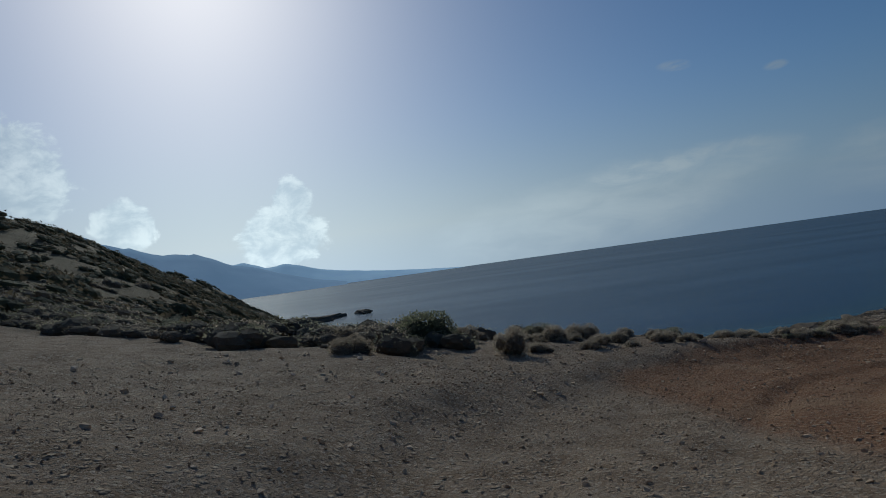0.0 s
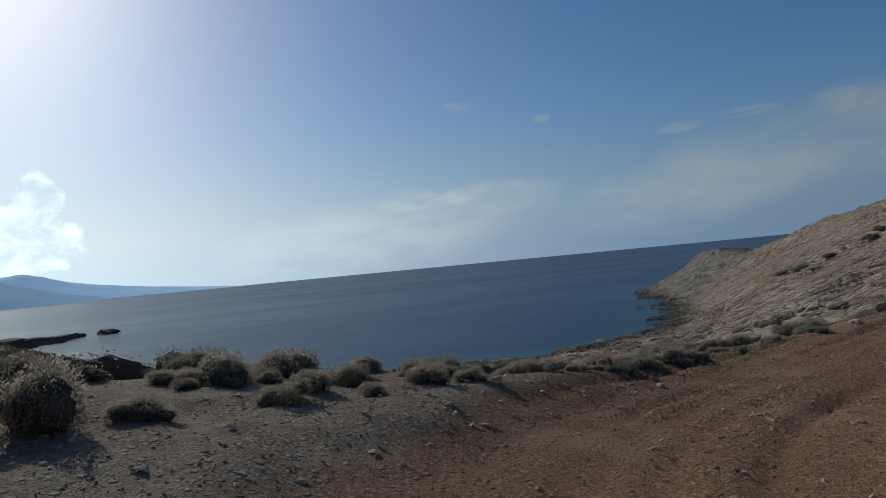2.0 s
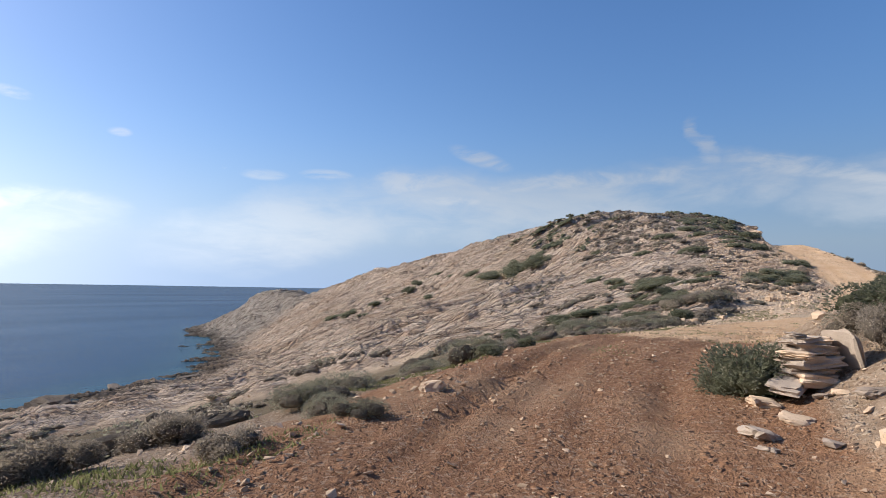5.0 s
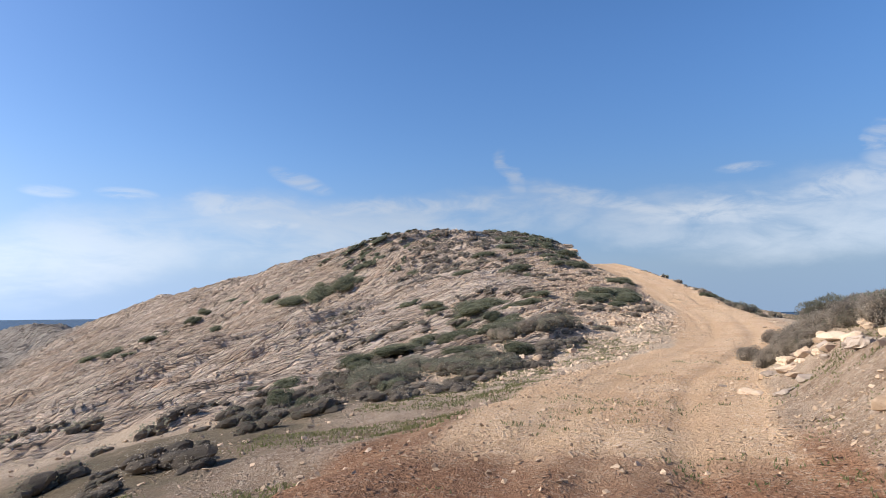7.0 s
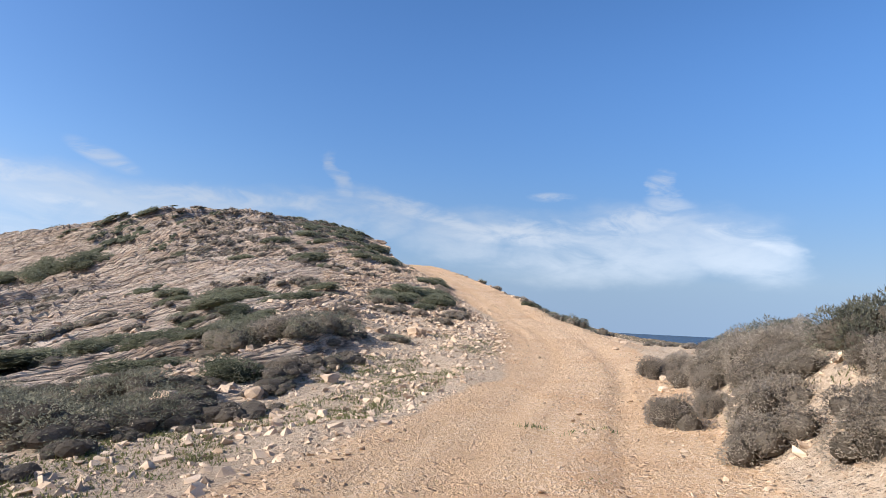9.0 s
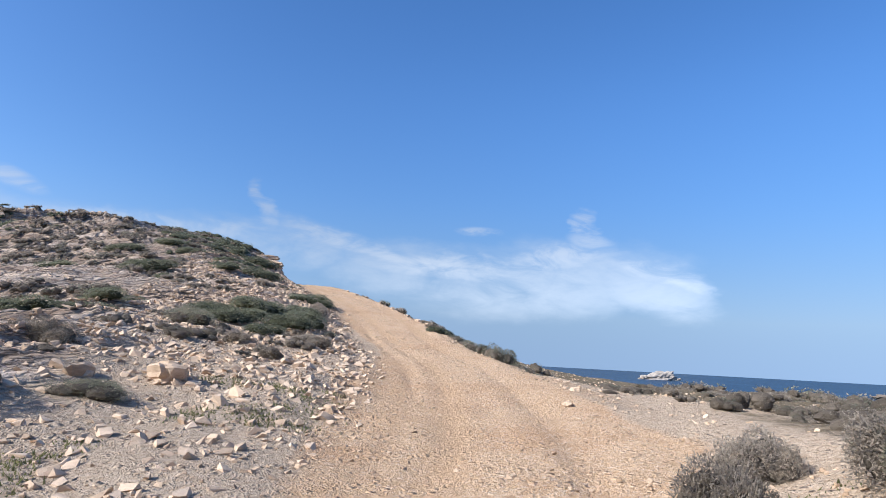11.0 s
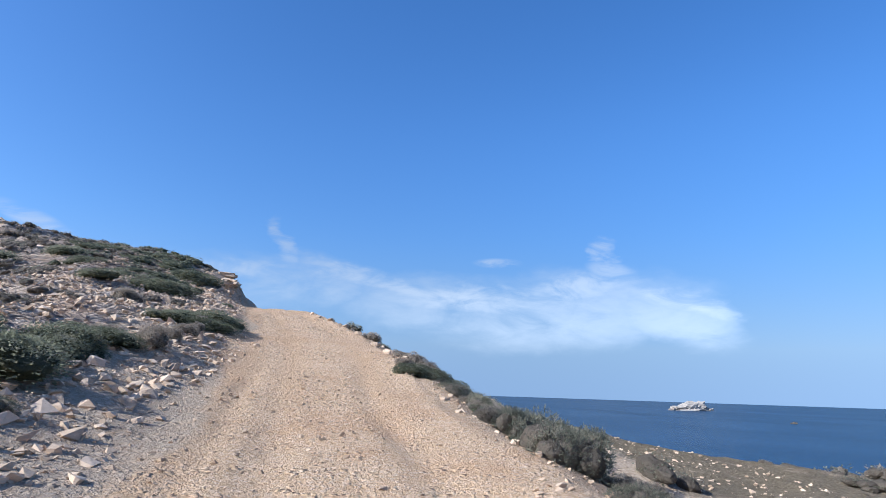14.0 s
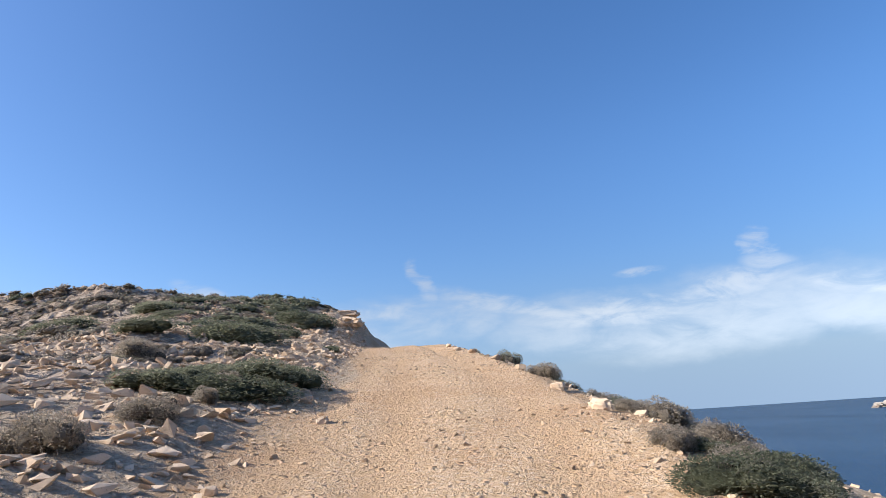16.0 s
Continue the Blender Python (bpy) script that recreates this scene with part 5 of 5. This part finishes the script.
# single stones that catch the eye along the way
WHITE = "pale angular limestone boulder lying on the ground"
for k, (x, y, s) in enumerate([(6.9, 17.1, 0.14), (10.65, 17.9, 0.12), (48.4, 20.7, 0.26), (46.8, 21.9, 0.3), (46.0, 23.2, 0.34), (55.1, 20.1, 0.3), (55.4, 18.9, 0.34), (44.6, 12.95, 0.17), (47.4, 13.9, 0.13), (49.0, 13.2, 0.14), (70.6, 11.5, 0.24), (71.2, 11.3, 0.2),
                               (74.4, 17.1, 0.32), (75.0, 16.7, 0.26), (72.8, 16.2, 0.22), (73.6, 15.9, 0.26), (74.9, 15.9, 0.2), (71.9, 15.9, 0.2), (67.1, 15.6, 0.2), (76.6, 15.9, 0.28), (78.0, 16.6, 0.3), (80.1, 17.0, 0.3), (81.0, 20.1, 0.4), (64.9, 11.2, 0.18), (66.6, 10.9, 0.2)]):
    rock_at(x, y, s * (0.9 if x < 60 else 0.34), (BLOCKS + ROCKS)[k % 11], WHITE, turn=k * 67.0, tilt=(k * 31) % 40 - 20)
for k, (x, y, s) in enumerate([(56.1, 12.0, 0.12), (58.5, 10.9, 0.13), (60.5, 10.4, 0.13), (76.9, 12.3, 0.3), (79.5, 12.6, 0.35), (82.5, 13.2, 0.35), (85.5, 13.8, 0.4), (88.5, 14.6, 0.4), (91, 15.3, 0.4), (94.0, 15.9, 0.4), (83, 18.6, 0.4), (86, 19.6, 0.45), (90, 20.6, 0.5), (94, 21.4, 0.5),
                               (98, 21.8, 0.5), (101, 22.0, 0.6), (31.0, 16.8, 0.2), (29.2, 16.6, 0.16), (27.1, 16.7, 0.2), (24.5, 16.6, 0.16), (19.7, 16.3, 0.16), (18.4, 15.7, 0.14), (17.5, 16.9, 0.1), (20.2, 21.0, 0.18), (39.0, 15.6, 0.25)]):
    rock_at(x, y, s * (0.85 if x < 60 else 0.45), (ROCKS + BLOCKS)[k % 11], "broken limestone block at the edge of the track", turn=k * 83.0, tilt=(k * 23) % 36 - 18)

# flat slabs slipped from the bank
for k, (x, y, s) in enumerate([(38.9, 15.2, 0.26), (38.7, 15.4, 0.21), (37.8, 15.9, 0.26), (38.8, 16.0, 0.2), (36.5, 16.1, 0.22), (35.7, 16.2, 0.25), (36.5, 16.9, 0.2), (35.4, 16.6, 0.18), (36.9, 15.3, 0.36), (37.1, 15.6, 0.2), (37.6, 15.7, 0.16), (37.6, 17.2, 0.09), (39.1, 14.7, 0.14),
                               (20.2, 17.3, 0.21), (20.7, 17.0, 0.15), (20.0, 16.7, 0.16), (21.4, 16.6, 0.13), (21.0, 16.3, 0.17), (21.5, 17.35, 0.22), (21.4, 16.75, 0.13), (20.6, 16.4, 0.1), (19.6, 17.2, 0.09)]):
    rock_at(x, y, s * 0.9, (BLOCKS + ROCKS)[(k * 3) % 11], "flat weathered limestone slab lying on brown earth", turn=k * 71.0, tilt=(k * 29) % 34 - 17, stretch=(1.15, 1.0, 0.55), group="flat slabs", mat=GREY_ROCK if k % 2 else None)

# rubble of a fallen dry-stone bank
r_ = rng(7)
for k in range(60):
    u, w = r_.uniform(0, 1), r_.uniform(0, 1)
    rock_at(30.5 + 8.5 * u, 16.3 - 1.6 * w - 0.10 * u * 8.5, 0.07 + 0.2 * r_.uniform(0, 1) ** 1.8, (BLOCKS + ROCKS)[k % 11], "weathered limestone block fallen from a dry-stone bank", turn=r_.uniform(0, 360), tilt=r_.uniform(-25, 25), group="fallen bank stones", mat=GREY_ROCK if k % 3 == 0 else None)


# ---- cairn of flat slabs ----
def slab(seed, size, thick):
    bm = bmesh.new()
    bmesh.ops.create_cube(bm, size=1.0)
    bmesh.ops.subdivide_edges(bm, edges=bm.edges, cuts=5, use_grid_fill=True)
    for v in bm.verts:
        c = v.co.copy()
        v.co.x *= 1 - 0.25 * abs(c.y) * 2 * 0.6
        n = noise.fractal(c * 1.7 + Vector((seed, 0, 0)), 1.0, 2.0, 4)
        e = noise.noise(Vector((c.x * 1.2 + seed, c.y * 1.2, c.z * 9.0)))
        side = max(abs(c.x), abs(c.y)) > 0.45
        v.co += Vector((c.x, c.y, 0)) * (0.24 * n + (0.20 * e if side else 0)) + Vector((0, 0, 0.22 * n))
    me = bpy.data.meshes.new("slab")
    bmesh.ops.scale(bm, vec=(size, size * 0.8, thick), verts=bm.verts)
    bm.to_mesh(me)
    bm.free()
    me.materials.append(GREY_ROCK if seed % 3 else LIMESTONE)
    return me


def cairn(x, y, turn):
    top = new("stone_cairn")
    z = float(height(np.array([x]), np.array([y]))[0])
    top.matrix_world = pose(x, y, z - 0.03, 0, 0, turn) @ Matrix.Diagonal((0.64, 0.64, 0.72, 1))
    h = 0.0
    for k, (w, t, dx, dy, a) in enumerate([(1.02, 0.20, 0.0, 0.0, 5), (0.86, 0.15, -0.08, 0.02, -12), (0.92, 0.19, -0.04, 0.03, 8), (0.74, 0.10, -0.14, 0.0, 25), (0.80, 0.15, 0.0, 0.05, -6), (0.52, 0.10, -0.18, 0.02, 30), (0.5, 0.11, 0.12, 0.1, -20), (0.34, 0.08, -0.26, 0.04, 14)]):
        s = new("slab", slab(k + 3, w, t))
        s.parent = top
        s.matrix_local = pose(dx, dy, h + t * 0.5, 3 * math.sin(k * 2.1), 4 * math.cos(k * 1.7), a)
        h += t * (0.86 if k != 5 else 0.0)
    lean_ = tagged(new("leaning_slab", slab(17, 0.95, 0.13)), "tall grey slab leaning on edge")
    lean_.parent = top
    lean_.matrix_local = pose(0.62, -0.02, 0.42, 8, 72, 12)
    foot = new("slab", slab(23, 0.6, 0.14))
    foot.parent = top
    foot.matrix_local = pose(-0.62, -0.3, 0.05, 6, -14, 40)
    return tagged(top, "stacked cairn of weathered grey and cream limestone slabs", "cairn")


cairn(21.95, 16.85, -60)

# ---- outcrop over the road cutting, shore rocks, islet ----
OUT = [ragged_rock("outcrop_%d" % k, 700 + k, (1, 0.8, 0.6), 1.8, 0.42, 4.0) for k in range(3)]
for k, (x, y, s, st) in enumerate([(104.6, 22.8, 0.75, (1.3, 1.0, 0.6)), (103.0, 23.2, 0.7, (1.4, 0.9, 0.6)), (106.4, 23.6, 0.7, (1.2, 1, 0.6)), (101.2, 23.3, 0.6, (1.4, 0.9, 0.6))]):
    rock_at(x, y, s, OUT[k % 3], "undercut tawny limestone outcrop above the road cutting", turn=k * 50, stretch=st, name="rock_outcrop", group="outcrops", sink=0.5)
JAG = [ragged_rock("jagged_%d" % k, 720 + k, (1, 0.8, 0.75), 1.9, 0.38, 3.5) for k in range(3)]
SHORE_LABEL = "dark jagged rock standing at the waterline"
for k, (x, y, s, st) in enumerate([(25, 69, 4.2, (1.3, 0.9, 0.9)), (30, 71, 3.0, (1.2, 0.9, 0.8)), (42.5, 74, 2.8, (1.2, 0.9, 0.9)), (38.5, 74, 2.2, (1.4, 0.9, 0.5)), (19.5, 78, 3.0, (1.0, 0.8, 0.9)), (14, 84, 2.6, (1.2, 0.8, 0.7)), (52, 76, 2.0, (1.8, 0.9, 0.4)),
                                   (58, 79, 2.2, (1.8, 0.8, 0.35)), (63, 83, 2.0, (1.6, 0.8, 0.3)), (54, 84, 1.5, (1.8, 0.8, 0.25)), (9, 92, 2.4, (1.5, 0.9, 0.6)), (2, 106, 3.0, (1.4, 0.9, 0.6)), (-52, 236, 6, (2.0, 1, 0.6)), (-47, 250, 5, (2.2, 1, 0.5)), (-36, 258, 4.5, (2, 1, 0.5)), (-60, 228, 7, (1.8, 1, 0.7))]):
    rock_at(x, y, s * 0.62, JAG[k % 3], SHORE_LABEL, turn=k * 47, stretch=st, name="shore_rock", mat=SHORE_ROCK, group="shore rocks", base=0.2, sink=0.3)


def islet(name, x, y, length, high, seed, label, mat):
    v, f = icosphere(4)
    w = v * np.array([1, 0.5, 1])
    n = 1 + lump(v, 1.3, 0.55, seed) + lump(v, 5.0, 0.18, seed + 3)
    w = w * n[:, None]
    w[:, 2] = w[:, 2] * (0.75 + 0.5 * smooth(-0.4, 0.9, w[:, 0]))
    me = mesh_from(name, w * np.array([length / 2, length / 2, high]), f, [mat], smooth_shade=False)
    ob = new(name, me)
    ob.matrix_world = pose(x, y, 0.0, 0, 0, -64)
    return tagged(ob, label, "islet", "islets")


islet("islet", 870, -440, 70, 10, 3, "pale bare limestone islet in the sea", WHITE_ROCK)
islet("islet", 842, -398, 12, 2.5, 5, "small low rock beside the islet", GREY_ROCK)
islet("islet", 905, -488, 14, 2.8, 6, "small low rock beside the islet", GREY_ROCK)
islet("islet", 452, -280, 6, 1.2, 8, "small dark rock awash in the sea", SHORE_ROCK)
islet("islet", 430, -345, 22, 1.4, 9, "low dark reef just above the water", SHORE_ROCK)
islet("islet", 470, -440, 90, 5.0, 12, "low dark rocky spit reaching into the sea", SHORE_ROCK)


# ---- grass beside the track ----
def grass(spots, seed):
    r = rng(seed)
    n = len(spots)
    z = height(spots[:, 0], spots[:, 1])
    root = np.stack([spots[:, 0], spots[:, 1], z], 1)
    h = spots[:, 2:3] * r.uniform(0.5, 1.2, (n, 1))
    bend = r.normal(0, 0.45, (n, 2)) * h
    side = r.normal(0, 1, (n, 3)) * np.array([1, 1, 0])
    side = side / (np.linalg.norm(side, axis=1, keepdims=True) + 1e-9) * 0.012
    tip = root + np.concatenate([bend, h], 1)
    v = np.stack([root - side, root + side, tip], 1).reshape(-1, 3)
    return tagged(new("grass", mesh_from("grass", v, np.arange(3 * n).reshape(-1, 3), [GRASS])), "thin green and straw-coloured grass tufts beside the track", "grass", kind="stuff")


def tufts(n, box, seed, keep):
    r = rng(seed)
    x, y = r.uniform(box[0], box[1], n), r.uniform(box[2], box[3], n)
    d, _, _ = road_near(x, y)
    k = keep(x, y, d, r)
    x, y = x[k], y[k]
    m = 12
    bx = (x[:, None] + r.normal(0, 0.09, (len(x), m))).ravel()
    by = (y[:, None] + r.normal(0, 0.11, (len(x), m))).ravel()
    return np.stack([bx, by, np.repeat(r.uniform(0.02, 0.065, len(x)), m)], 1)


grass(np.concatenate([tufts(5200, (14, 34, 19, 27), 81, lambda x, y, d, r: (d > 2.4) & (d < 6) & (fbm(x * 0.45, y * 0.45, 2, 31) > -0.02)),
                      tufts(5200, (36, 56, 15, 25), 82, lambda x, y, d, r: (d > 2.6) & (d < 6) & (y > 14) & (fbm(x * 0.4, y * 0.4, 2, 32) > -0.03)),
                      tufts(900, (24, 44, 12, 21), 83, lambda x, y, d, r: (d < 3.4) & (fbm(x * 0.6, y * 0.6, 2, 34) > 0.12)),
                      tufts(2600, (17, 50, 9, 18), 84, lambda x, y, d, r: (d > 2.0) & (fbm(x * 0.4, y * 0.4, 2, 35) > 0.04))]), 90)
